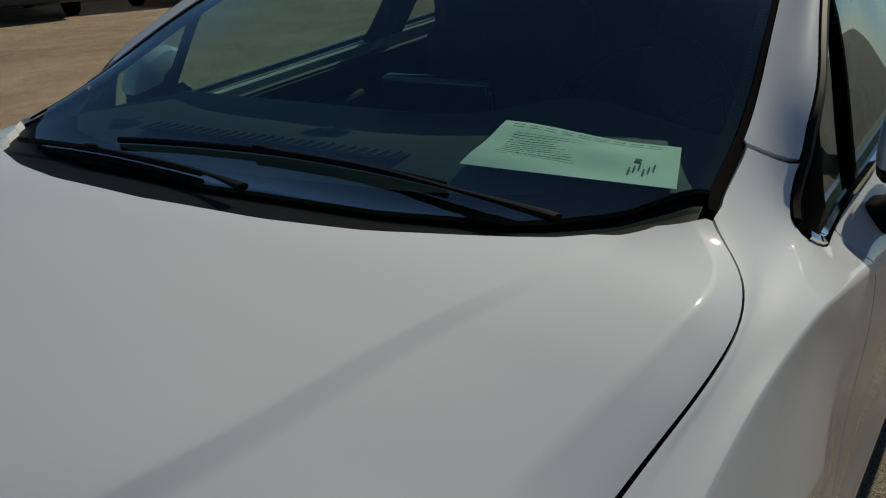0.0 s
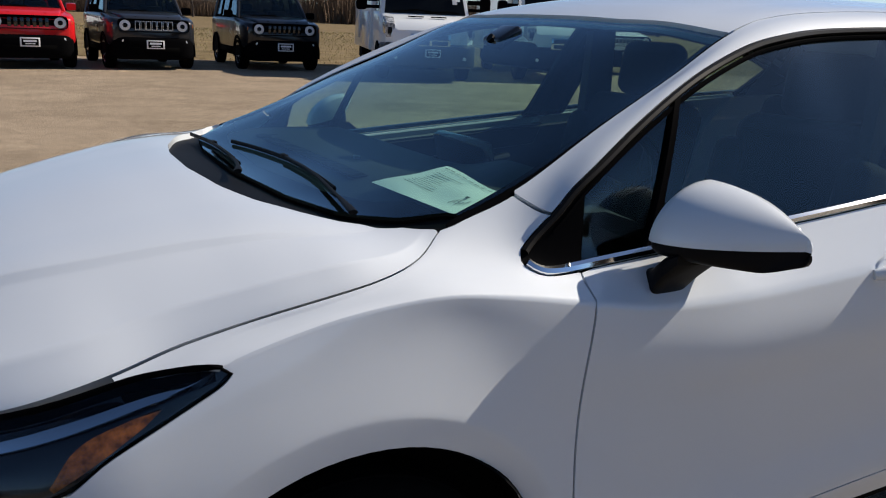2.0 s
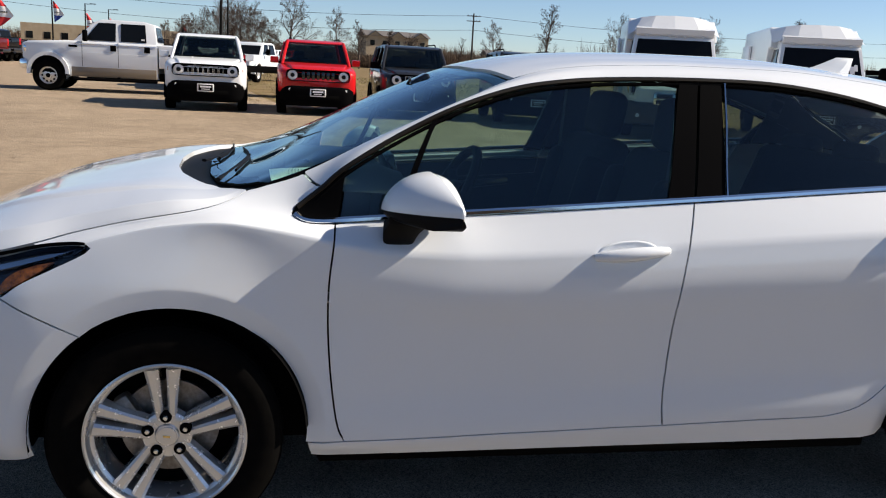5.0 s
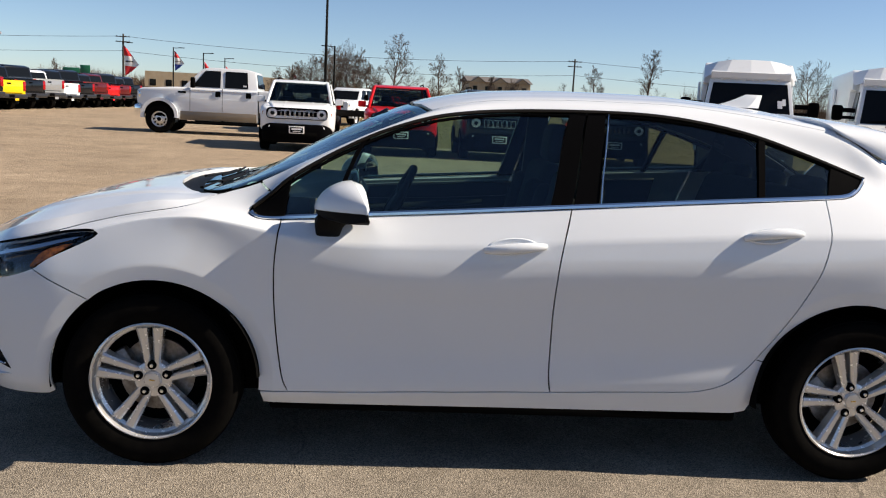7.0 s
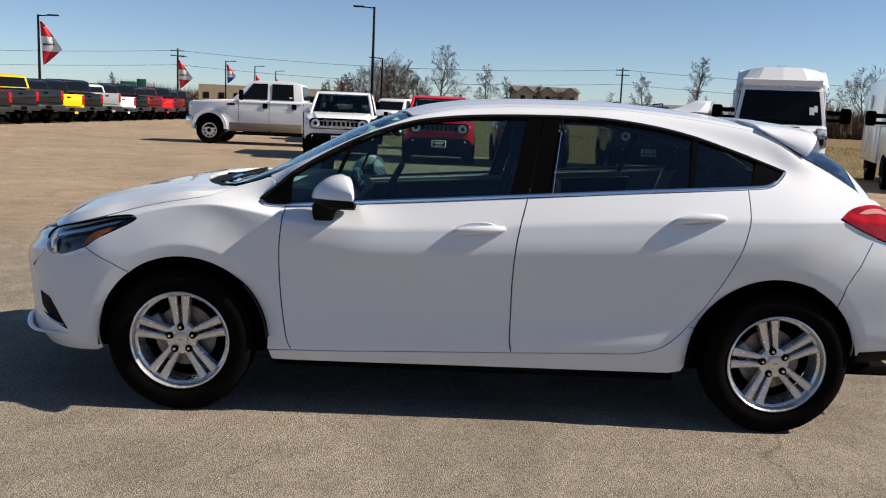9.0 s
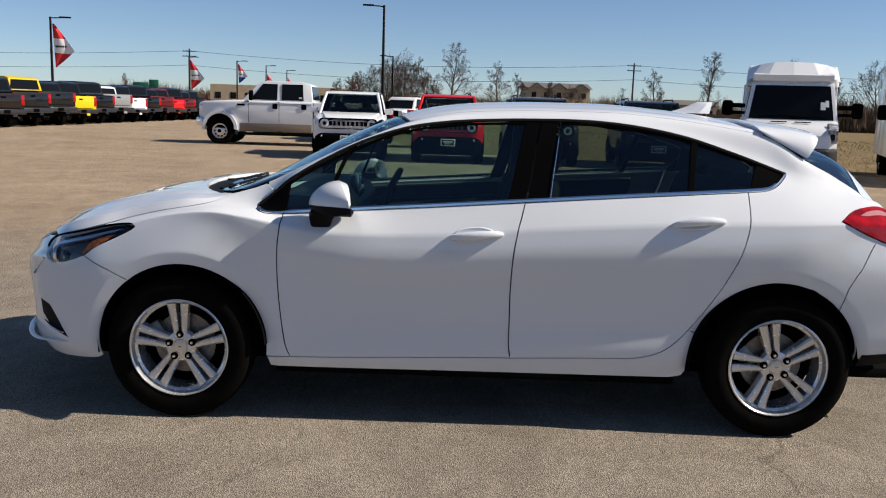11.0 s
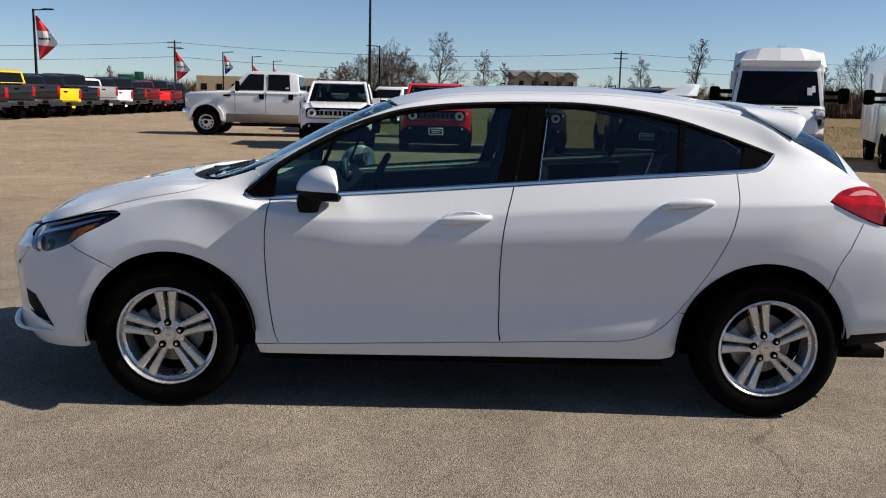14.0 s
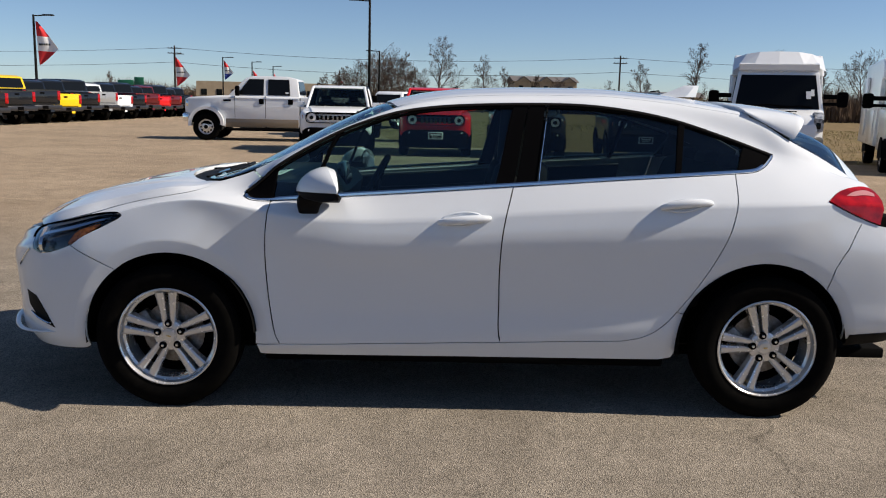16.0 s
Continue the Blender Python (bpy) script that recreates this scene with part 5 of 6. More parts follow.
# ---- vehicles of the lot ----
def loft(sections):
    """Joins rings of points."""
    bm = bmesh.new()
    rings = [[bm.verts.new(p) for p in s] for s in sections]
    n = len(rings[0])
    for a, b in zip(rings, rings[1:]):
        for k in range(n):
            bm.faces.new((a[k], a[(k + 1) % n], b[(k + 1) % n], b[k]))
    bm.faces.new(rings[0]), bm.faces.new(rings[-1][::-1])
    bmesh.ops.recalc_face_normals(bm, faces=bm.faces)
    return bm


def rounded(y, w, z0, z1, r=0.06, n=4):
    """A rounded rectangle across a vehicle at y."""
    pts = []
    for cx, cz, a0 in ((w - r, z1 - r, 0), (-w + r, z1 - r, 90), (-w + r, z0 + r, 180), (w - r, z0 + r, 270)):
        for k in range(n + 1):
            a = radians(a0 + 90 * k / n)
            pts.append((cx + r * math.cos(a), y, cz + r * math.sin(a)))
    return pts


def cabin_shape(outline, w0, w1, z0, z1, bevel=0.03):
    """A greenhouse: an outline of (y, z) pairs, as wide as w0 at z0 and w1 at z1."""
    bm = prism(outline, -1, 1, "X")
    for v in bm.verts:
        v.co.x *= w0 + (w1 - w0) * (v.co.z - z0) / (z1 - z0)
    bmesh.ops.bevel(bm, geom=list(bm.edges), offset=bevel, segments=2, affect="EDGES", profile=.6)
    return bm


def pane(a, b, c, d, out, thick=0.012):
    """A window pane on four corners, set off by out."""
    o = Vector(out)
    bm = bmesh.new()
    lo = [bm.verts.new(Vector(p) - o * thick) for p in (a, b, c, d)]
    hi = [bm.verts.new(Vector(p) + o * thick) for p in (a, b, c, d)]
    bm.faces.new(hi), bm.faces.new(lo[::-1])
    for i in range(4):
        j = (i + 1) % 4
        bm.faces.new((lo[i], lo[j], hi[j], hi[i]))
    bmesh.ops.recalc_face_normals(bm, faces=bm.faces)
    return bm


def road_wheel(parent, x, y, r, w, rim_m, rim=0.62):
    o = new("wheel")
    o.parent = parent
    s = 1 if x > 0 else -1
    part("tyre", lathe([(r * rim, -w * .4), (r * .9, -w * .5), (r, -w * .38), (r, w * .38), (r * .9, w * .5), (r * rim, w * .4)], 32, "X", (x, y, r)), RUBBER, o)
    part("rim", lathe([(r * rim, s * w * .42), (r * rim * .93, s * w * .34), (r * .3, s * w * .36), (r * .22, s * w * .44), (.0, s * w * .44)], 24, "X", (x, y, r), cap=False), rim_m, o)
    return o


def plate(parent, c, w, h):
    p = part("front_plate", box(c, (w, .012, h), .006), FLAG_WHITE, parent, "white-edged dealer plate")
    part("plate_face", box((c[0], c[1] - .008, c[2]), (w * .84, .006, h * .74), .003), TRIM, p)
    part("plate_bar", box((c[0], c[1] - .012, c[2] + h * .12), (w * .66, .004, h * .22)), FLAG_WHITE, p)
    part("plate_bar", box((c[0], c[1] - .012, c[2] - h * .18), (w * .5, .004, h * .10)), FLAG_WHITE, p)


def small_suv(m, paint, label, chrome=True, lower=TRIM):
    """A boxy small off-roader; its nose faces -y at the local origin."""
    v = empty("small_suv", m @ Matrix.Diagonal((1.06, 1, 1.02, 1)), label, "suv", "vehicles of the lot")
    P = PAINTS[paint]
    part("body", loft([rounded(.03, .70, .62, 1.00, .12), rounded(.07, .78, .58, 1.045, .12), rounded(.16, .845, .52, 1.075, .12), rounded(.34, .885, .48, 1.10, .12), rounded(.6, .90, .46, 1.135, .11), rounded(1.15, .895, .44, 1.17, .09), rounded(3.2, .89, .44, 1.18, .09), rounded(3.95, .87, .48, 1.17, .09), rounded(4.12, .80, .55, 1.05, .10)]), P, v)
    part("bonnet", loft([rounded(.07, .54, .99, 1.045, .025), rounded(.12, .58, 1.02, 1.085, .03), rounded(.3, .63, 1.05, 1.15, .04), rounded(.6, .68, 1.06, 1.185, .04), rounded(1.2, .75, 1.08, 1.225, .04)]), P, v)
    house = part("roof", cabin_shape([(1.62, 1.69), (1.70, 1.735), (1.90, 1.775), (2.6, 1.795), (3.74, 1.76), (3.80, 1.69)], .71, .67, 1.69, 1.79, .02), P, v)
    part("cabin_floor", box((0, 2.55, 1.17), (1.52, 2.5, .05), .01), DARK, v)
    part("dashboard", box((0, 1.38, 1.20), (1.45, .34, .09), .03), DASH, v)
    part("windscreen", pane((-.735, 1.155, 1.225), (.735, 1.155, 1.225), (.635, 1.63, 1.71), (-.635, 1.63, 1.71), (0, -.70, .70), .004), SUV_GLASS, house)
    part("tailgate_window", pane((-.68, 3.86, 1.28), (.68, 3.86, 1.28), (.62, 3.79, 1.68), (-.62, 3.79, 1.68), (0, 1, .15), .004), SUV_GLASS, house)
    part("tailgate_sill", box((0, 3.86, 1.21), (1.50, .12, .14), .03), P, v)
    part("inner_mirror", box((0, 1.60, 1.62), (.22, .03, .06), .015), TRIM, v)
    for x in (-.36, .36):
        part("head_restraint", box((x, 2.16, 1.42), (.25, .10, .18), .04), FABRIC, v)
        part("backrest", box((x, 2.12, 1.22), (.46, .14, .26), .05), FABRIC, v)
        part("head_restraint", box((x, 3.02, 1.34), (.24, .09, .13), .03), FABRIC, v)
    part("rear_backrest", box((0, 3.0, 1.22), (1.25, .12, .16), .04), FABRIC, v)
    for s in (-1, 1):
        for y0, y1, r in ((1.12, 1.66, .040), (2.24, 2.24, .045), (3.10, 3.10, .040), (3.84, 3.76, .070)):
            part("pillar", tube([(s * .795, y0, 1.15), (s * .735, y0 + (y1 - y0) * .5, 1.45), (s * .665, y1, 1.73)], r, 8, 1.0), P if y0 in (1.12, 3.84) else TRIM, v)
        part("side_window", pane((s * .795, 1.32, 1.20), (s * .795, 2.2, 1.20), (s * .690, 2.2, 1.69), (s * .690, 1.76, 1.69), (s, 0, .2), .004), SUV_GLASS, house)
        part("side_window", pane((s * .795, 2.28, 1.20), (s * .795, 3.07, 1.20), (s * .690, 3.07, 1.69), (s * .690, 2.28, 1.69), (s, 0, .2), .004), SUV_GLASS, house)
        part("side_window", pane((s * .795, 3.14, 1.22), (s * .795, 3.76, 1.22), (s * .695, 3.68, 1.67), (s * .695, 3.14, 1.67), (s, 0, .2), .004), SUV_GLASS, house)
        part("roof_rail", tube([(s * .58, 1.85, 1.79), (s * .58, 2.0, 1.84), (s * .58, 3.4, 1.835), (s * .58, 3.6, 1.78)], .016, 8), TRIM, v)
        mi = part("door_mirror", loft([rounded(1.32, .09, 1.19, 1.33, .03), rounded(1.42, .10, 1.18, 1.34, .03)]), PAINTS["red"] if paint == "red" else (P if paint == "white" else TRIM), v)
        mi.location.x = s * .97
        part("mirror_arm", tube([(s * .80, 1.40, 1.20), (s * .93, 1.39, 1.22)], .025, 8), TRIM, mi).location.x = -s * .97
        hl = part("headlamp", lathe([(.0, -.03), (.112, -.025), (.128, -.01), (.135, .02), (.135, .08)], 28, "Y", (s * .575, .05, .935)), TRIM, v, "round headlamp")
        part("lamp_glass", lathe([(.0, -.046), (.08, -.042), (.110, -.028)], 24, "Y", (s * .575, .05, .935), cap=False), FLAG_WHITE, hl)
        part("lamp_core", lathe([(.0, -.056), (.034, -.054), (.05, -.045)], 20, "Y", (s * .575, .05, .935), cap=False), AUTO_GLASS, hl)
        part("marker_lamp", box((s * .80, .125, .94), (.03, .05, .09), .012), AMBER, v)
        part("fog_lamp", lathe([(.0, -.01), (.04, -.005), (.045, .04)], 18, "Y", (s * .62, -.035, .60)), FLAG_WHITE, v)
        for y in (.78, 3.35):
            part("wheel_flare", prism([(y + .42 * math.cos(radians(a)), .36 + .42 * math.sin(radians(a))) for a in range(-12, 193, 12)] + [(y + .35 * math.cos(radians(a)), .36 + .35 * math.sin(radians(a))) for a in range(192, -13, -12)], s * .80, s * .915, "X"), TRIM, v)
            # near-black plug on the solid body, painting the arch's shade
            part("arch_shade", prism([(y + .37 * math.cos(radians(a)), .36 + .37 * math.sin(radians(a))) for a in range(-12, 193, 15)], s * .66, s * .897, "X"), DARK, v)
            road_wheel(v, s * .80, y, .345, .22, ALLOY)
        part("sill", box((s * .86, 2.07, .42), (.08, 2.0, .14), .02), TRIM, v)
    part("front_bumper", loft([rounded(-.07, .56, .28, .63, .12), rounded(-.04, .66, .24, .67, .12), rounded(.04, .76, .22, .69, .12), rounded(.14, .82, .22, .68, .12), rounded(.45, .86, .24, .60, .08)]), lower, v)
    part("skid_plate", box((0.1, -.02, .365), (.9, .05, .022), .01), TRIM if chrome is False else ALLOY, v)
    g = part("grille", box((0, .050, .935), (1.44, .05, .275), .09), TRIM, v, "seven-slot grille")
    for i in range(7):
        x = -.333 + i * .111
        if chrome:
            bm = bmesh.new()
            for dx in (-.042, .042):
                add_box(bm, (x + dx, .012, .935), (.011, .02, .19), .004)
            for dz in (-.090, .090):
                add_box(bm, (x, .012, .935 + dz), (.09, .02, .012), .004)
            part("slot_rim", bm, ALLOY, g)
        else:
            part("slot_rim", box((x, .018, .935), (.07, .012, .18), .01), GLOSS, g)
    part("badge", box((0, .06, 1.045), (.16, .02, .028), .006), ALLOY if chrome else TRIM, v)
    plate(v, (.0, -.075, .545), .36, .18)
    part("lower_intake", box((0, -.055, .44), (1.0, .04, .13), .03), DARK, v)
    part("under_body", box((0, 2.0, .36), (1.3, 3.2, .24), .04), DARK, v)
    for dx in (-.33, .33):
        part("bonnet_rib", loft([rounded(.2, .02, 1.085, 1.125, .01), rounded(.7, .02, 1.10, 1.197, .01), rounded(1.15, .02, 1.10, 1.232, .01)]), P, v).location.x = dx
    part("wiper", tube([(-.5, 1.15, 1.24), (.1, 1.16, 1.25)], .012, 6), TRIM, v)
    return v


small_suv(pose(-1.50, 18.25, 0, 0, 0, 3), "white", "white boxy small suv with a chrome slotted grille beside the pickup")
small_suv(pose(1.12, 18.25, 0, 0, 0, 1), "red", "bright red boxy small suv with a black grille", False)
small_suv(pose(3.63, 18.25, 0, 0, 0, 0), "grey", "dark grey boxy small suv with a chrome slotted grille")
small_suv(pose(6.62, 18.25, 0, 0, 0, -4), "black", "black boxy small suv with a black grille", False)


def utility_van(m, label):
    """A cab-over van with a high box body; its nose faces -y."""
    v = empty("utility_van", m, label, "van", "vehicles of the lot")
    P = PAINTS["white"]
    part("nose", loft([rounded(.02, .80, .62, 1.05, .12), rounded(.14, .94, .55, 1.18, .12), rounded(.55, 1.0, .50, 1.30, .12), rounded(1.0, 1.02, .45, 1.42, .10), rounded(2.1, 1.02, .45, 1.45, .08)]), P, v)
    cab = part("cab", cabin_shape([(.78, 1.30), (1.22, 2.16), (1.40, 2.28), (2.1, 2.30), (2.1, 1.30)], 1.0, .86, 1.30, 2.30, .04), P, v)
    part("windscreen", pane((-.90, .82, 1.38), (.90, .82, 1.38), (.80, 1.20, 2.12), (-.80, 1.20, 2.12), (0, -.88, .45), .015), AUTO_GLASS, cab)
    part("screen_label", pane((.62, .92, 1.60), (.72, .92, 1.60), (.71, 1.0, 1.76), (.61, 1.0, 1.76), (0, -.88, .45), .022), FLAG_WHITE, cab)
    part("bumper", loft([rounded(-.06, .80, .34, .74, .08), rounded(.06, .98, .30, .80, .08), rounded(.6, 1.03, .30, .80, .08)]), GREY_PLASTIC if "grey" in label else TRIM, v, "plastic front bumper")
    g = part("grille", box((0, -.01, .86), (.86, .10, .26), .03), CHROME, v, "chrome crosshair grille")
    for s in (-1, 1):
        for t in (-1, 1):
            part("grille_mesh", box((s * .20, -.062, .86 + t * .06), (.34, .02, .085), .01), AUTO_GLASS, g)
        hl = part("headlamp", loft([rounded(.05, .10, .90, 1.18, .04), rounded(.40, .12, .98, 1.32, .05)]), LAMP_GREY, v, "tall clear headlamp")
        hl.location.x = s * .86
        part("lamp_glass", box((0, .06, 1.03), (.13, .03, .17), .03), AUTO_GLASS, hl)
        part("side_window", pane((s * .985, 1.12, 1.42), (s * .985, 1.95, 1.42), (s * .90, 1.95, 2.08), (s * .90, 1.42, 2.08), (s, 0, .15), .012), AUTO_GLASS, cab)
        mi = part("door_mirror", box((s * 1.38, 1.02, 1.60), (.24, .15, .34), .06), TRIM, v)
        part("mirror_arm", box((s * 1.16, 1.08, 1.66), (.34, .07, .10), .02), TRIM, mi)
        part("mirror_arm", box((s * 1.16, 1.08, 1.50), (.34, .06, .07), .02), TRIM, mi)
        for y in (1.02, 4.9):
            # the arch's shade again as a near-black plug, the body is solid
            part("arch_shade", prism([(y + .42 * math.cos(radians(a)), .38 + .42 * math.sin(radians(a))) for a in range(-12, 193, 15)], s * .80, s * 1.038, "X"), DARK, v)
            road_wheel(v, s * .90, y, .365, .24, ALLOY, .58)
        part("fog_lamp", lathe([(.0, -.05), (.04, -.045), (.045, .04)], 18, "Y", (s * .74, -.02, .50)), FLAG_WHITE, v)
    part("bonnet_vents", box((-.25, .52, 1.325), (.34, .05, .012), .004, Euler((radians(18), 0, 0)).to_matrix()), TRIM, v)
    part("bonnet_vents", box((.25, .52, 1.325), (.34, .05, .012), .004, Euler((radians(18), 0, 0)).to_matrix()), TRIM, v)
    roof = [(1.75, 2.12), (1.95, 2.40), (2.35, 2.62), (6.2, 2.62), (6.2, .55), (2.15, .55), (2.15, 2.12)]
    part("box_body", cabin_shape(roof, 1.10, 1.0, .55, 2.62, .05), P, v, "faceted white utility body", smooth=False)
    # faceted cap over the cab
    cap = bmesh.new()
    lo = [cap.verts.new(p) for p in ((-1.02, 1.45, 2.22), (-.92, 1.30, 2.27), (-.55, 1.22, 2.33), (0, 1.20, 2.35), (.55, 1.22, 2.33), (.92, 1.30, 2.27), (1.02, 1.45, 2.22))]
    hi = [cap.verts.new(p) for p in ((-1.0, 2.30, 2.55), (-.72, 1.80, 2.62), (-.42, 1.66, 2.66), (0, 1.64, 2.67), (.42, 1.66, 2.66), (.72, 1.80, 2.62), (1.0, 2.30, 2.55))]
    back = [cap.verts.new(p) for p in ((-1.0, 2.6, 2.55), (-.72, 2.6, 2.63), (-.42, 2.6, 2.67), (0, 2.6, 2.68), (.42, 2.6, 2.67), (.72, 2.6, 2.63), (1.0, 2.6, 2.55))]
    for a, b in ((lo, hi), (hi, back)):
        for i in range(6):
            cap.faces.new((a[i], a[i + 1], b[i + 1], b[i]))
    cap.faces.new(lo + back[::-1])
    bmesh.ops.recalc_face_normals(cap, faces=cap.faces)
    part("roof_cap", cap, P, v, smooth=False)
    part("cap_brow", prism([(1.30, 2.20), (1.20, 2.24), (1.17, 2.36), (1.40, 2.40)], -.86, .86, "X"), P, v)
    for x in (-.62, -.12, .05, .22, .62):
        part("marker_light", box((x, 1.20, 2.205), (.06, .05, .028), .01), FLAG_WHITE, cab)
    part("wiper", tube([(-.72, .80, 1.42), (-.2, .83, 1.47), (.25, .81, 1.43)], .014, 6), TRIM, v)
    part("wiper", tube([(.0, .80, 1.41), (.5, .82, 1.45), (.75, .81, 1.42)], .014, 6), TRIM, v)
    part("dash_paper", pane((.25, .86, 1.40), (.55, .86, 1.40), (.54, .875, 1.43), (.27, .875, 1.43), (0, -.88, .45), .022), FLAG_WHITE, cab)
    part("screen_label", pane((.72, .96, 1.66), (.79, .96, 1.66), (.78, 1.04, 1.80), (.71, 1.04, 1.80), (0, -.88, .45), .022), FLAG_WHITE, cab)
    for s in (-1, 1):
        part("tool_locker", box((s * 1.07, 3.2, 1.0), (.06, 1.3, .8), .015), P, v)
        part("tool_locker", box((s * 1.07, 5.3, 1.5), (.06, 1.2, 1.5), .015), P, v)
    plate(v, (.05, -.075, .60), .34, .165)
    return v


utility_van(pose(8.74, 14.95, 0, 0, 0, -19) @ Matrix.Diagonal((1.02, 1.02, 1.045, 1)), "white utility van with a grey bumper and faceted roof cap")
utility_van(pose(12.28, 14.7, 0, 0, 0, -21) @ Matrix.Diagonal((1.02, 1.02, 1.045, 1)), "white utility van with a black bumper and faceted roof cap")


def loft_bar(z):
    """A front bumper with wrapped-back corners."""
    bm = box((.05, 0, .62 + z * .6), (.20, 1.60, .26), .05)
    for t in (-1, 1):
        add_box(bm, (.13, t * .88, .62 + z * .6), (.24, .20, .25), .05, Euler((0, 0, radians(t * 24))).to_matrix())
    return bm


def pickup(m, paint, label, lift=0.0, near=False, cab_paint=None, bed=True, s=1.0):
    """A crew-cab pickup; its nose faces -x at the local origin, its length runs along +x."""
    v = empty("pickup_truck", m @ Matrix.Diagonal((s, s, s, 1)), label, "pickup truck", "vehicles of the lot")
    P = PAINTS[paint]
    z = lift
    floor_z = .42 if near else .56 + z
    def turn(bm):
        bmesh.ops.transform(bm, matrix=Matrix(((0, 1, 0, 0), (1, 0, 0, 0), (0, 0, 1, 0), (0, 0, 0, 1))), verts=bm.verts)
        bmesh.ops.reverse_faces(bm, faces=bm.faces)
        return bm
    part("body", turn(loft([rounded(.06, .84, .72 + z, 1.14 + z, .10), rounded(.22, .94, .62 + z, 1.20 + z, .10), rounded(1.2, .98, .58 + z, 1.27 + z, .10), rounded(1.32, .98, floor_z, 1.27 + z, .08), rounded(3.70, .98, floor_z, 1.27 + z, .08)])), P, v)
    cab = part("cab", turn(cabin_shape([(1.38, 1.22 + z), (1.98, 1.83 + z), (2.2, 1.90 + z), (3.3, 1.90 + z), (3.62, 1.82 + z), (3.70, 1.22 + z)], .93, .76, 1.22 + z, 1.90 + z, .04)), PAINTS[cab_paint] if cab_paint else P, v)
    if bed:
        tub = part("bed", turn(loft([rounded(3.74, .98, .60 + z, 1.27 + z, .05), rounded(5.80, .98, .60 + z, 1.27 + z, .05)])), P, v)
        # thin near-black slab on the closed bed, standing for its shaded inside
        part("bed_shade", box((4.78, 0, 1.255 + z), (1.9, 1.7, .05), .01), DARK, tub)
        gate = part("tailgate", box((5.83, 0, .96 + z), (.06, 1.62, .52), .02), P, v)
        part("gate_handle", box((5.87, 0, 1.12 + z), (.02, .22, .07), .01), TRIM, gate)
    for t in (-1, 1):
        if bed:
            part("tail_lamp", box((5.81, t * .895, 1.02 + z), (.10, .17, .42), .03), RED_LENS, v, "red tail lamp")
        part("headlamp", box((.16, t * .78, 1.0 + z), (.12, .26, .20), .04), CHROME, v)
        part("side_window", pane((1.72, t * .912, 1.30 + z), (2.56, t * .912, 1.30 + z), (2.56, t * .80, 1.80 + z), (2.10, t * .80, 1.80 + z), (0, t, .2), .012), AUTO_GLASS, cab)
        part("side_window", pane((2.70, t * .912, 1.30 + z), (3.40, t * .912, 1.30 + z), (3.36, t * .80, 1.80 + z), (2.70, t * .80, 1.80 + z), (0, t, .2), .012), AUTO_GLASS, cab)
        mi = part("door_mirror", box((1.78, t * 1.16, 1.42 + z), (.12, .22, .32), .04), TRIM, v)
        part("mirror_arm", box((1.80, t * 1.02, 1.40 + z), (.05, .14, .06), .01), TRIM, mi)
        for x in (.76, 4.75):
            part("wheel_flare", prism([(x + .56 * math.cos(radians(a)), .44 + .56 * math.sin(radians(a)) + z * .5) for a in range(-5, 190, 12)] + [(x + .46 * math.cos(radians(a)), .44 + .46 * math.sin(radians(a)) + z * .5) for a in range(188, -9, -12)], t * .86, t * 1.08, "Y"), P, v)
            # no real opening: a near-black plug gives the arch its shade
            part("arch_shade", prism([(x + .47 * math.cos(radians(a)), .44 + .47 * math.sin(radians(a)) + z * .5) for a in range(-5, 190, 15)], t * .6, t * .985, "Y"), DARK, v)
            w = new("wheel")
            w.parent = v
            part("tyre", lathe([(.24, -.13), (.37, -.14), (.42, -.11), (.42, .11), (.37, .14), (.24, .13)], 36, "Y", (x, t * .92, .42), cap=False), RUBBER, w)
            part("rim", lathe([(.25, t * .13), (.235, t * .09), (.17, t * .05), (.10, t * .06), (.09, t * .15), (.0, t * .16)], 28, "Y", (x, t * .92, .42), cap=False), ALLOY, w)
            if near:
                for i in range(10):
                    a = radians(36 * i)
                    # near-black disc on the uncut rim, painting the shade of a hole
                    part("rim_hole_shade", lathe([(.0, -.006), (.034, -.006), (.034, .006)], 12, "Y", (x + .178 * math.cos(a), t * (.92 + .062), .42 + .178 * math.sin(a))), DARK, w)
        if near:
            for x in (.76, 4.75):
                part("hub_cap", lathe([(.0, -.012), (.05, -.010), (.062, .0), (.062, .012)], 16, "Y", (x, t * (.92 + .165), .42)), TRIM, v)
            part("belt_line", box((2.56, t * .985, 1.19 + z), (2.2, .012, .02), .004), CHROME, v)
            part("body_crease", box((2.5, t * .981, .95 + z), (2.3, .01, .012), .003), P, v)
            part("lower_band", box((2.52, t * .985, .56), (2.3, .03, .27), .01), PAINTS["tan"], v, "tan lower paint")
            part("running_board", tube([(1.42, t * 1.04, .36), (3.7, t * 1.04, .36)], .045, 8), TRIM, v)
            part("board_bracket", box((2.65, t * .96, .40), (.06, .16, .10)), TRIM, v)
            for x in (2.50, 3.42):
                part("door_handle", box((x, t * .99, 1.10 + z), (.16, .03, .16), .015), TRIM, v)
            part("door_seam", box((2.63, t * .974, .92 + z), (.012, .022, .70)), DARK, v)
            part("door_seam", box((1.66, t * .974, .92 + z), (.012, .022, .70)), DARK, v)
            part("fender_vent", box((1.42, t * .984, 1.12 + z), (.24, .02, .06), .008), TRIM, v)
            part("screen_sticker", box((3.30, t * .905, 1.36 + z), (.10, .012, .10)), FLAG_WHITE, v)
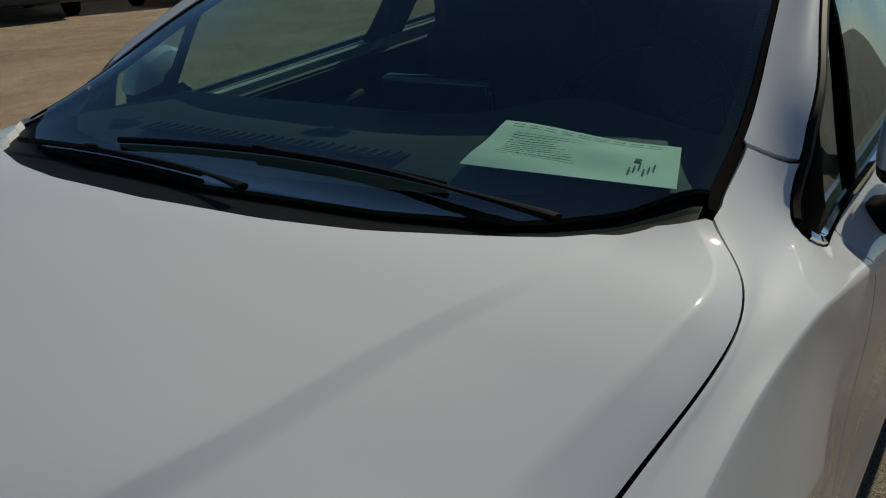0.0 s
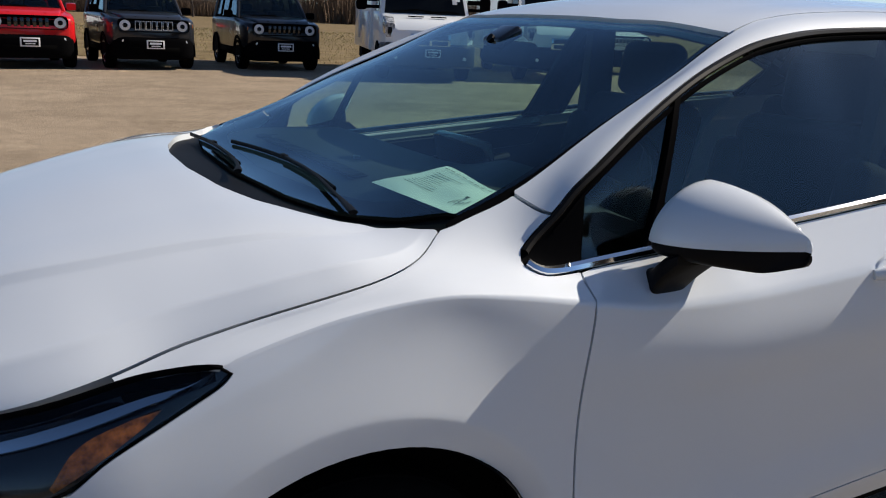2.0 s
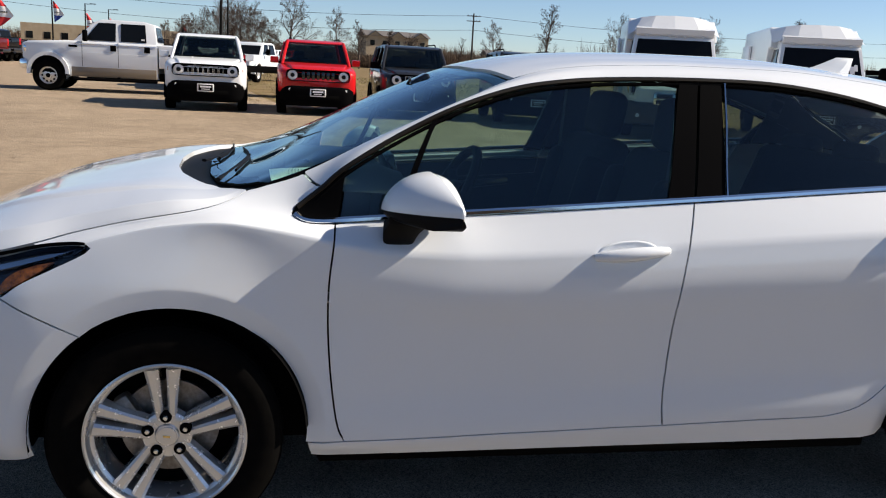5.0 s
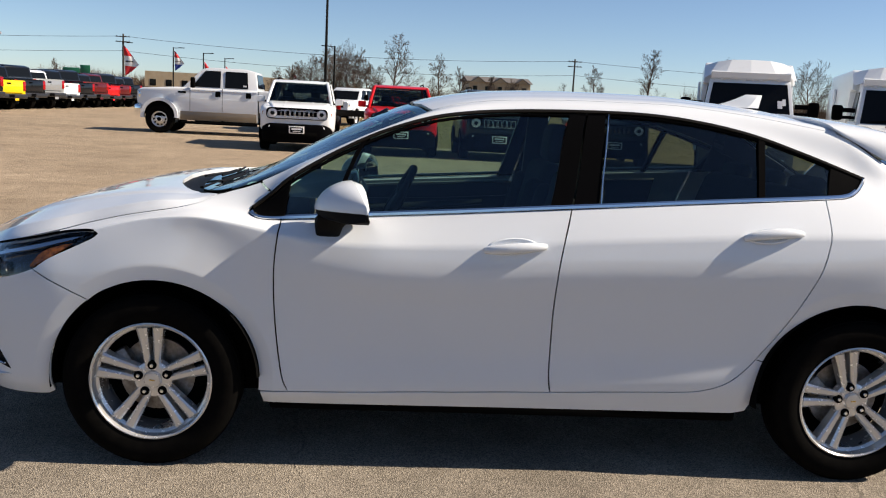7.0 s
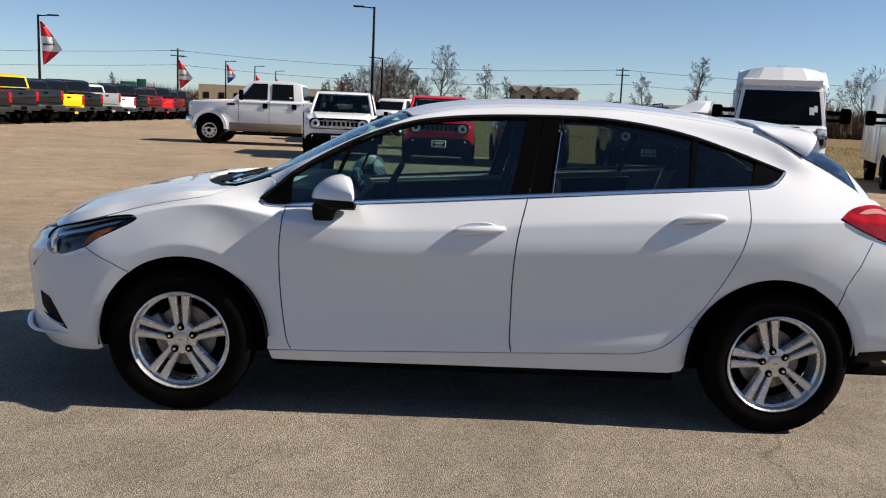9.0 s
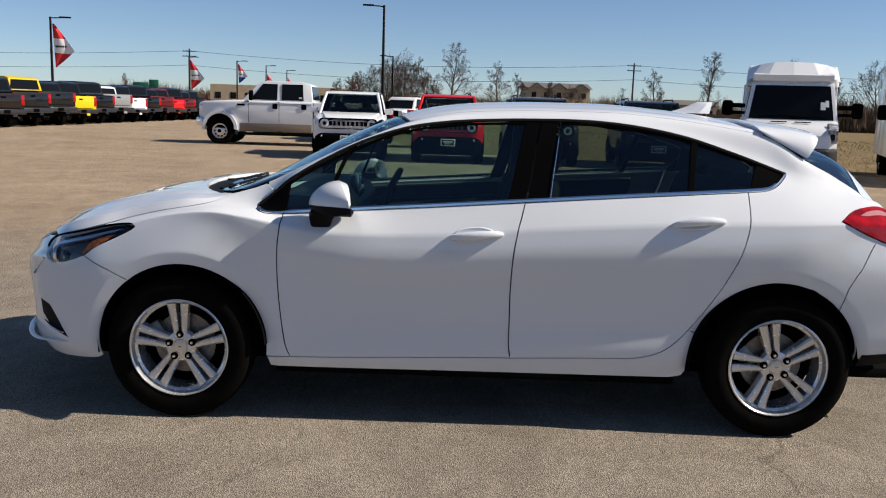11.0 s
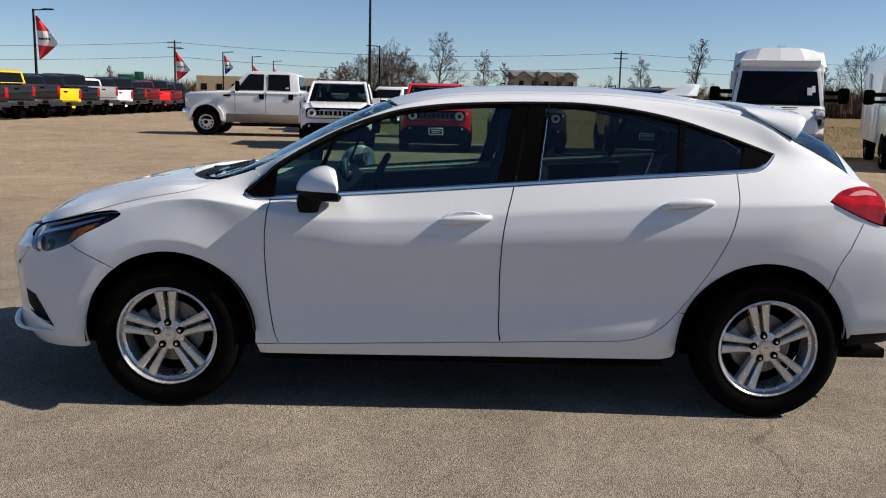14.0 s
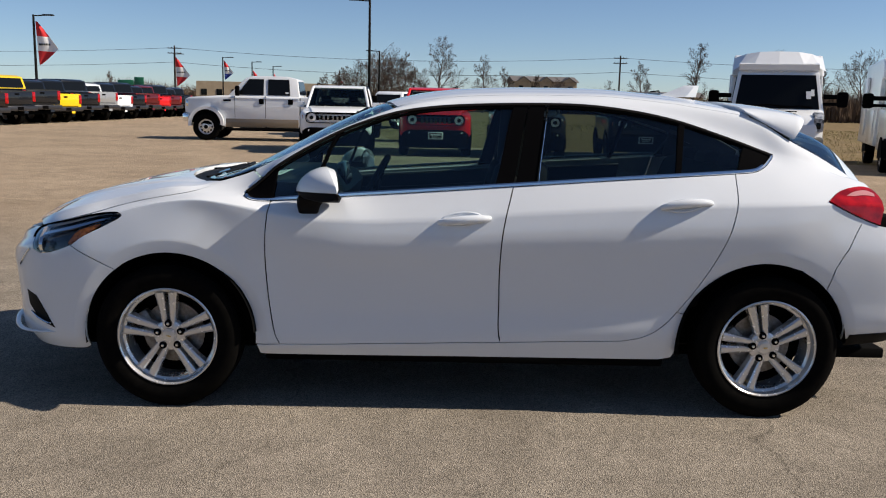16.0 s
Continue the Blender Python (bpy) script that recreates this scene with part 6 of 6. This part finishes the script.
    part("windscreen", pane((1.44, -.80, 1.28 + z), (1.44, .80, 1.28 + z), (1.97, .70, 1.80 + z), (1.97, -.70, 1.80 + z), (-.72, 0, .70), .012), AUTO_GLASS, cab)
    part("rear_window", pane((3.70, -.76, 1.34 + z), (3.70, .76, 1.34 + z), (3.62, .68, 1.76 + z), (3.62, -.68, 1.76 + z), (1, 0, .15), .014), AUTO_GLASS, cab)
    part("front_bumper", loft_bar(z), CHROME, v)
    part("grille", box((.09, 0, 1.0 + z), (.08, 1.20, .34), .03), CHROME if near else TRIM, v)
    if bed:
        part("rear_bumper", box((5.92, 0, .60 + z * .6), (.22, 1.84, .20), .04), CHROME if near else BUMPER, v)
        part("plate_bar", box((6.035, 0, .60 + z * .6), (.01, .3, .14)), FLAG_WHITE if near else TRIM, v)
    part("chassis", box((3.0, 0, .50), (5.3, 1.1, .14), .02), DARK, v)
    return v


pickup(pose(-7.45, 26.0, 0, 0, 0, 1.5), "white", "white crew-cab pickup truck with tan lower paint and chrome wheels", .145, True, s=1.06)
# the row of pickups, tails towards the lane
ROW = ["brown", "slate", "slate", "yellow", "black", "silver", "white", "black", "maroon", "red", "maroon", "black", "grey", "black"]
CABS = {2: "yellow", 3: "black", 4: "black", 5: "black", 8: "black", 9: "black"}
for i, paint in enumerate(ROW):
    x, y = -17.94 - .023 * i, 32.3 + 2.62 * i
    a = -24 + 3 * math.sin(i * 2.1)
    m = pose(x, y, 0, 0, 0, a) @ pose(-5.9, 0, 0)
    pickup(m, paint, {"brown": "dark brown", "slate": "slate grey", "grey": "dark grey", "yellow": "bright yellow", "black": "black", "silver": "silver", "white": "white", "maroon": "dark red", "red": "red"}[paint] + " pickup truck" + (" with a " + CABS[i] + " cab" if i in CABS else "") + " in the long row", .10 + .08 * (i % 3), cab_paint=CABS.get(i), s=1.07)
# farther cars beyond the small suvs
pickup(pose(-2.2, 42.0, 0, 0, 0, 70), "white", "white pickup truck parked beyond the small suvs", .1)
pickup(pose(-3.0, 34.5, 0, 0, 0, -80), "black", "dark pickup truck with a cap behind the white pickup", .1)
pickup(pose(-3.4, 92.0, 0, 0, 0, 65), "red", "red pickup truck parked far across the lot", .1)
pickup(pose(-1.9, 95.0, 0, 0, 0, 65), "white", "white pickup truck parked far across the lot", .1)
pickup(pose(-.4, 98.0, 0, 0, 0, 65), "red", "red pickup truck parked far across the lot", .1)
small_suv(pose(16.6, 17.6, 0, 0, 0, -8), "white", "white small suv standing beyond the vans")

# flatbed trailer between the suvs
tr = empty("flatbed_trailer", pose(.2, 27.5, 0), "black steel flatbed trailer on the grass edge", "trailer", "")
part("deck", box((0, 0, .86), (3.4, 1.9, .12), .02), POLE, tr)
part("side_rail", box((0, -.98, .92), (3.4, .06, .20), .01), POLE, tr)
part("drawbar", box((-2.1, 0, .70), (1.2, .12, .12), .02), POLE, tr)
for x in (.95, 1.5):
    for s in (-1, 1):
        part("wheel", lathe([(.0, -.1), (.22, -.1), (.27, -.06), (.27, .06), (.22, .1), (.0, .1)], 24, "Y", (x, s * .9, .27)), RUBBER, tr)

# ---- poles, flags and wires ----
def light_pole(x, y, h, arm=-1.0, label="tall dark bronze car-park light pole"):
    p = empty("light_pole", pose(x, y, 0), label, "light pole", "light poles")
    part("shaft", tube([(0, 0, 0), (0, 0, h)], [.13, .09], 10), POLE, p)
    part("base", lathe([(.0, 0), (.30, 0), (.30, .7), (.26, .75), (.0, .75)], 20, "Z"), STONE, p)
    part("arm", tube([(0, 0, h - .10), (arm * 1.1, 0, h - .04)], .05, 8), POLE, p)
    part("luminaire", box((arm * 1.25, 0, h - .02), (.9, .40, .12), .05), POLE, p)
    return p


def pennant(pole, h, size, blue=False):
    """A waving three-cornered flag in three bands."""
    f = new("flag")
    f.parent = pole
    f["label"] = "red and white banner flag"
    def edge(k):
        return -.75 * size * k
    for b, m in enumerate((FLAG_RED, FLAG_WHITE, FLAG_BLUE if blue else FLAG_RED)):
        bm = bmesh.new()
        rows = []
        for i in range(9):
            z = h - .55 - size * (b + i / 8) / 3
            t = (b + i / 8) / 3
            wide = size * .47 * min(.05 + t / .60, max(0, (1 - t) / .40) ** .85) + .03
            rows.append([bm.verts.new((.14 + .05 * size * t + wide * j / 8, .12 * math.sin(j * .9 + t * 5) * j / 8, z - .07 * wide * j / 8)) for j in range(9)])
        for a, c in zip(rows, rows[1:]):
            for j in range(8):
                bm.faces.new((a[j], a[j + 1], c[j + 1], c[j]))
        got = bmesh.ops.extrude_face_region(bm, geom=list(bm.faces))
        bmesh.ops.translate(bm, vec=(0, .01, 0), verts=[v for v in got["geom"] if isinstance(v, bmesh.types.BMVert)])
        part("band", bm, m, f)
    for i in range(5):
        part("print_bar", box((.14 + size * (.09 + .055 * i), -.10 - .02 * (i % 2), h - .56 - size * .52), (size * .038, .02, size * .045)), POLE, f)


light_pole(-4.5, 67.3, 9.5)
light_pole(-6.6, 110.0, 8.0)
p = light_pole(-32.8, 70.2, 8.0, 1.0, "dark light pole with a red and white flag")
pennant(p, 8.0, 3.6)
p = light_pole(-33.4, 137.0, 8.0, 1.0, "dark light pole with a red, white and blue flag")
pennant(p, 8.0, 3.0, True)
for x, y in ((-31.7, 151), (-31.4, 169), (-20.8, 190)):
    p = light_pole(x, y, 8.0, 1.0, "distant light pole with a small red flag")
    pennant(p, 7.0, 3.0)


def utility_pole(x, y, h):
    p = empty("utility_pole", pose(x, y, 0), "weathered timber utility pole with crossarms", "utility pole", "utility poles")
    part("shaft", tube([(0, 0, 0), (0, 0, h)], [.20, .14], 10), TIMBER, p)
    for z in (h - .5, h - 1.4):
        part("crossarm", box((0, -.16, z), (2.6, .12, .14), .02), TIMBER, p)
        for k in (-1.1, -.5, .5, 1.1):
            part("insulator", lathe([(.05, 0), (.05, .10), (.03, .16)], 8, "Z", (k, -.16, z + .07)), POLE, p)
    return p


utility_pole(-48.0, 160.4, 11.0)
pennant(light_pole(-45.0, 150.0, 9.0, 1.0, "dark light pole with a red and white flag"), 9.0, 5.0)
utility_pole(34.8, 160.1, 11.0)
utility_pole(-150.0, 170.0, 11.0)
utility_pole(130.0, 150.0, 11.0)
for dz in (0, -2.6):
    for a, b in (((-150, 170, 10.6), (-48, 160.4, 10.6)), ((-48, 160.4, 10.6), (34.8, 160.1, 10.6)), ((34.8, 160.1, 10.6), (130, 150, 10.6))):
        a, b = Vector(a), Vector(b)
        pts = [a.lerp(b, t) + Vector((0, 0, dz - 5.6 * t * (1 - t))) for t in np.linspace(0, 1, 21)]
        tagged(part("power_line", tube(pts, .03, 5), POLE), "thin black overhead power line strung between poles", "power line", "power lines")


# ---- bare winter trees ----
def limb(verts, faces, pts, rad, sides):
    """A tapered limb with few sides, added to the lists."""
    base = len(verts)
    for i, p in enumerate(pts):
        t = (pts[min(i + 1, len(pts) - 1)] - pts[max(i - 1, 0)]).normalized()
        u = t.orthogonal().normalized()
        w = t.cross(u)
        for k in range(sides):
            a = 6.2832 * k / sides
            verts.append(tuple(p + (u * math.cos(a) + w * math.sin(a)) * rad[i]))
    for i in range(len(pts) - 1):
        for k in range(sides):
            faces.append((base + i * sides + k, base + i * sides + (k + 1) % sides, base + (i + 1) * sides + (k + 1) % sides, base + (i + 1) * sides + k))


def grow(verts, faces, p, d, length, radius, depth, rng, lift):
    """A limb that bends upwards and forks into finer ones."""
    steps = 4 if depth else 2
    pts, rad = [p], [radius]
    for i in range(steps):
        d = (d + Vector((rng.uniform(-1, 1), rng.uniform(-1, 1), rng.uniform(-.6, .6))) * .17 + Vector((0, 0, lift))).normalized()
        p = p + d * (length / steps)
        pts.append(p)
        rad.append(max(.011, radius * (1 - .75 * (i + 1) / steps)))
    limb(verts, faces, pts, rad, 4 if depth > 1 else 3)
    if depth == 0:
        return
    n = 6 if depth > 1 else 5
    turn = rng.uniform(0, 6.283)
    for i in range(n):
        f = .22 + .76 * (i + rng.random()) / n
        k = min(steps - 1, int(f * steps))
        at = pts[k].lerp(pts[k + 1], f * steps - k)
        way = (pts[k + 1] - pts[k]).normalized()
        u = way.orthogonal().normalized()
        a = turn + i * 2.5 + rng.uniform(-.5, .5)
        side = u * math.cos(a) + way.cross(u) * math.sin(a)
        open_by = radians(rng.uniform(26, 52))
        grow(verts, faces, at, way * math.cos(open_by) + side * math.sin(open_by), length * rng.uniform(.42, .66) * (1.12 - .45 * f), max(.012, rad[k] * .58), depth - 1, rng, lift)


def bare_tree(x, y, h, seed, wide=.6, depth=3, label="bare leafless deciduous tree in winter", low=.2):
    """wide: the crown's width against its height. low: where the first limbs leave the trunk."""
    rng = random.Random(seed)
    t = empty("bare_tree", pose(x, y, 0), label, "tree", "bare trees")
    d, p = Vector((rng.uniform(-.06, .06), rng.uniform(-.06, .06), 1)), Vector((0, 0, -.1))
    pts, rad = [p], [h * .022]
    top = .92 - .22 * min(1, wide)
    for i in range(9):
        d = (d + Vector((rng.uniform(-1, 1), rng.uniform(-1, 1), .6)) * .08).normalized()
        p = p + d * (h * top / 9)
        pts.append(p)
        rad.append(h * .017 * (1 - (i + 1) / 9) ** .7 + .018)
    verts, faces = [], []
    limb(verts, faces, pts, rad, 8)
    me = bpy.data.meshes.new("trunk")
    me.from_pydata(verts, [], faces)
    verts, faces = [], []
    n = 12
    for i in range(n):
        f = low + (1 - low) * (i + .7 * rng.random()) / n
        k = min(8, int(f * 9))
        at = pts[k].lerp(pts[k + 1], f * 9 - k)
        a = i * 2.4 + rng.uniform(-.4, .4)
        open_by = radians((64 if wide > .6 else 46) - 34 * f + rng.uniform(-8, 8))
        way = Vector((math.cos(a) * math.sin(open_by), math.sin(a) * math.sin(open_by), math.cos(open_by)))
        reach = h * wide * (.60 - .30 * f) * rng.uniform(.75, 1.1)
        grow(verts, faces, at, way, reach, max(.02, rad[k] * .62), depth, rng, .05)
    crown = bpy.data.meshes.new("crown")
    crown.from_pydata(verts, [], faces)
    for name, data in (("trunk", me), ("crown", crown)):
        data.materials.append(BARK)
        new(name, data).parent = t
    return t


TREES = [(.9, 131.9, 11.8, .78), (8.9, 149.5, 10, .66), (12.5, 144.3, 8.0, .55), (19.7, 161, 7.5, .6), (24.5, 165.4, 7.2, .8), (32.0, 160.8, 7, .5), (37.4, 152, 10, .66), (40.8, 133.4, 12.2, .5), (61.9, 154.7, 12.5, .8), (62.6, 123, 10.0, 1.05), (58.7, 128, 8.6, .5), (-88.3, 236.6, 9, .5)]
for i, (x, y, h, wide) in enumerate(TREES):
    bare_tree(x, y, h, 10 + i, wide, 3 if h > 7 else 2)
for i, (x, y, h) in enumerate(((-10.7, 124.6, 7.4), (-8.2, 123.6, 8.8), (-6.0, 127.7, 9.4), (-4.2, 124.7, 8.6), (-13, 128, 6.2), (-2.2, 129, 7.0), (-7.1, 131, 9.0))):
    bare_tree(x, y, h, 40 + i, .95, 3, "dense bare winter tree in a thicket", .12)
for i, (x, y, h) in enumerate(((70, 100, 9), (52, 80, 8), (84, 96, 10), (-24, 190, 8), (-20, 185, 9))):
    bare_tree(x, y, h, 60 + i, .7)


def conifer(x, y, h, seed):
    rng = random.Random(seed)
    t = empty("conifer", pose(x, y, 0), "dark green conifer beside the field", "tree", "conifers")
    part("trunk", tube([(0, 0, 0), (0, 0, h * .9)], [h * .03, h * .008], 8), BARK, t)
    bm = bmesh.new()
    for k in range(420):
        f = rng.random() ** .8
        z = h * (.08 + .92 * f)
        r = h * .24 * (1 - f) ** .8 * rng.uniform(.4, 1.1) + .05
        a = rng.uniform(0, 6.283)
        c = Vector((math.cos(a) * r, math.sin(a) * r, z))
        o = Vector((math.cos(a), math.sin(a), -.35)).normalized() * h * .06
        s = Vector((-math.sin(a), math.cos(a), 0)) * h * .025
        vs = [bm.verts.new(p) for p in (c - o, c + s, c + o * 1.3, c - s)]
        bm.faces.new(vs)
    part("crown", bm, PINE, t, smooth=False)


conifer(76, 118, 7, 1), conifer(79, 121, 6, 2), conifer(98, 104, 10, 3), conifer(112, 100, 9, 4)


def brush_belt(name, x0, x1, y0, y1, h, n, seed, label):
    """Countless thin stems of a far thicket."""
    rng = random.Random(seed)
    verts, faces = [], []
    for _ in range(n):
        x, y = rng.uniform(x0, x1), rng.uniform(y0, y1)
        top = h * rng.uniform(.5, 1.0) * (.75 + .25 * math.sin(x * .11 + seed) * math.sin(x * .037))
        for _ in range(4):
            dx, dy = rng.uniform(-.22, .22) * top, rng.uniform(-.22, .22) * top
            w = .05 + .02 * top * rng.random()
            a = rng.uniform(0, 3.14)
            ux, uy = math.cos(a) * w, math.sin(a) * w
            k = len(verts)
            verts += [(x - ux, y - uy, 0), (x + ux, y + uy, 0), (x + dx, y + dy, top * rng.uniform(.6, 1))]
            faces.append((k, k + 1, k + 2))
            k = len(verts)
            z = top * rng.uniform(.25, .6)
            verts += [(x + dx * .4, y + dy * .4, z), (x + dx * .4, y + dy * .4, z + .12), (x + dx + rng.uniform(-1.4, 1.4), y + dy, z + top * rng.uniform(.15, .45))]
            faces.append((k, k + 1, k + 2))
    me = bpy.data.meshes.new(name)
    me.from_pydata(verts, [], faces)
    me.materials.append(BRUSH)
    return tagged(new(name, me), label, "thicket", kind="stuff")


brush_belt("far_woods", -260, 420, 300, 330, 10.5, 20000, 1, "brown leafless woods along the horizon")
brush_belt("field_brush", 52, 180, 120, 150, 8.0, 4800, 2, "brown leafless thicket at the field's edge")
brush_belt("lot_brush", -16, 3, 126, 136, 4.6, 3600, 3, "brown leafless thicket beside the lot")
brush_belt("fence_brush", 4, 70, 165, 190, 4.6, 6500, 4, "low brown brush along the field")


def far_building(name, m, w, d, h, label, storeys, roof=True):
    b = empty(name, m, label, "building")
    part("wall", box((0, 0, h / 2), (w, d, h)), STONE, b)
    if roof:
        part("roof", prism([(-d / 2 - .6, h), (d / 2 + .6, h), (0, h + d * .15)], -w / 2 - .6, w / 2 + .6, "X"), SHINGLE, b)
    for s in range(storeys):
        n = int(w / 3.2)
        for i in range(n):
            part("window", box((-w / 2 + (i + .5) * w / n, -d / 2 - .02, h * (s + .55) / storeys), (1.3, .08, 1.4)), AUTO_GLASS, b)
    return b


inn = far_building("hotel", pose(31, 252, 0, 0, 0, 6), 18, 11, 8.3, "tan two-storey building with a grey hipped roof", 2)
for x in (-6.5, 0, 6.5):
    part("gable", prism([(x - 2.0, 8.2), (x + 2.0, 8.2), (x, 9.5)], -5.9, -2.5, "Y"), STONE, inn)
    part("gable_roof", prism([(x - 2.3, 8.25), (x - 2.0, 8.2), (x, 9.5), (x + 2.0, 8.2), (x + 2.3, 8.25), (x, 9.8)], -6.2, -2.5, "Y"), SHINGLE, inn)
far_building("showroom", pose(-38, 205, 0, 0, 0, 8), 34, 14, 5.4, "low tan showroom far beyond the lot", 1, False)
far_building("barn", pose(58, 215, 0), 16, 8, 4.4, "low white-roofed shed across the field", 1)
far_building("farmhouse", pose(120, 142, 0, 0, 0, 30), 7, 6, 5.0, "small pale house among trees", 1)
sg = empty("road_sign", pose(-84, 236, 0), "green highway sign on two posts", "road sign")
part("panel", box((0, 0, 5.2), (4.4, .15, 1.6), .05), SIGN_GREEN, sg)
part("panel", box((3.6, 0, 5.6), (2.6, .15, 2.4), .05), SIGN_GREEN, sg)
for x in (-1.5, 1.5, 3.6):
    part("post", tube([(x, .1, 0), (x, .1, 5)], .12, 8), POLE, sg)

# ---- winter grass ----
rng = random.Random(9)
verts, faces = [], []
for _ in range(34000):
    f = rng.random() ** 1.8
    x = rng.uniform(-1.5, 46)
    y = float(np.interp(x, [0, 3, 6, 9, 12, 16, 22, 46], [24.0, 23.4, 22.6, 20.0, 18.9, 18.3, 17.6, 16])) + .02 + 45 * f
    h = rng.uniform(.02, .09) * (1 + f)
    a = rng.uniform(0, 6.283)
    w = .006 + .016 * f
    lx, ly = rng.uniform(-.12, .12), rng.uniform(-.12, .12)
    k = len(verts)
    verts += [(x - w * math.cos(a), y - w * math.sin(a), 0), (x + w * math.cos(a), y + w * math.sin(a), 0), (x + lx, y + ly, h)]
    faces.append((k, k + 1, k + 2))
me = bpy.data.meshes.new("dry_grass")
me.from_pydata(verts, [], faces)
me.materials.append(STRAW)
tagged(new("dry_grass", me), "dry straw-coloured winter grass beside the asphalt", "grass", kind="stuff")

# ---- behind the camera, as the car's sides mirror it ----
brush_belt("street_woods", -140, 140, -72, -60, 12, 9000, 7, "brown leafless trees across the road")
for i, (x, paint) in enumerate(((-9, "slate"), (-4, "white"), (2, "silver"), (7, "maroon"), (12, "black"))):
    small_suv(pose(x, -27, 0, 0, 0, 180), paint, {"slate": "slate grey", "white": "white", "silver": "silver", "maroon": "dark red", "black": "black"}[paint] + " small suv in the row across the lane")
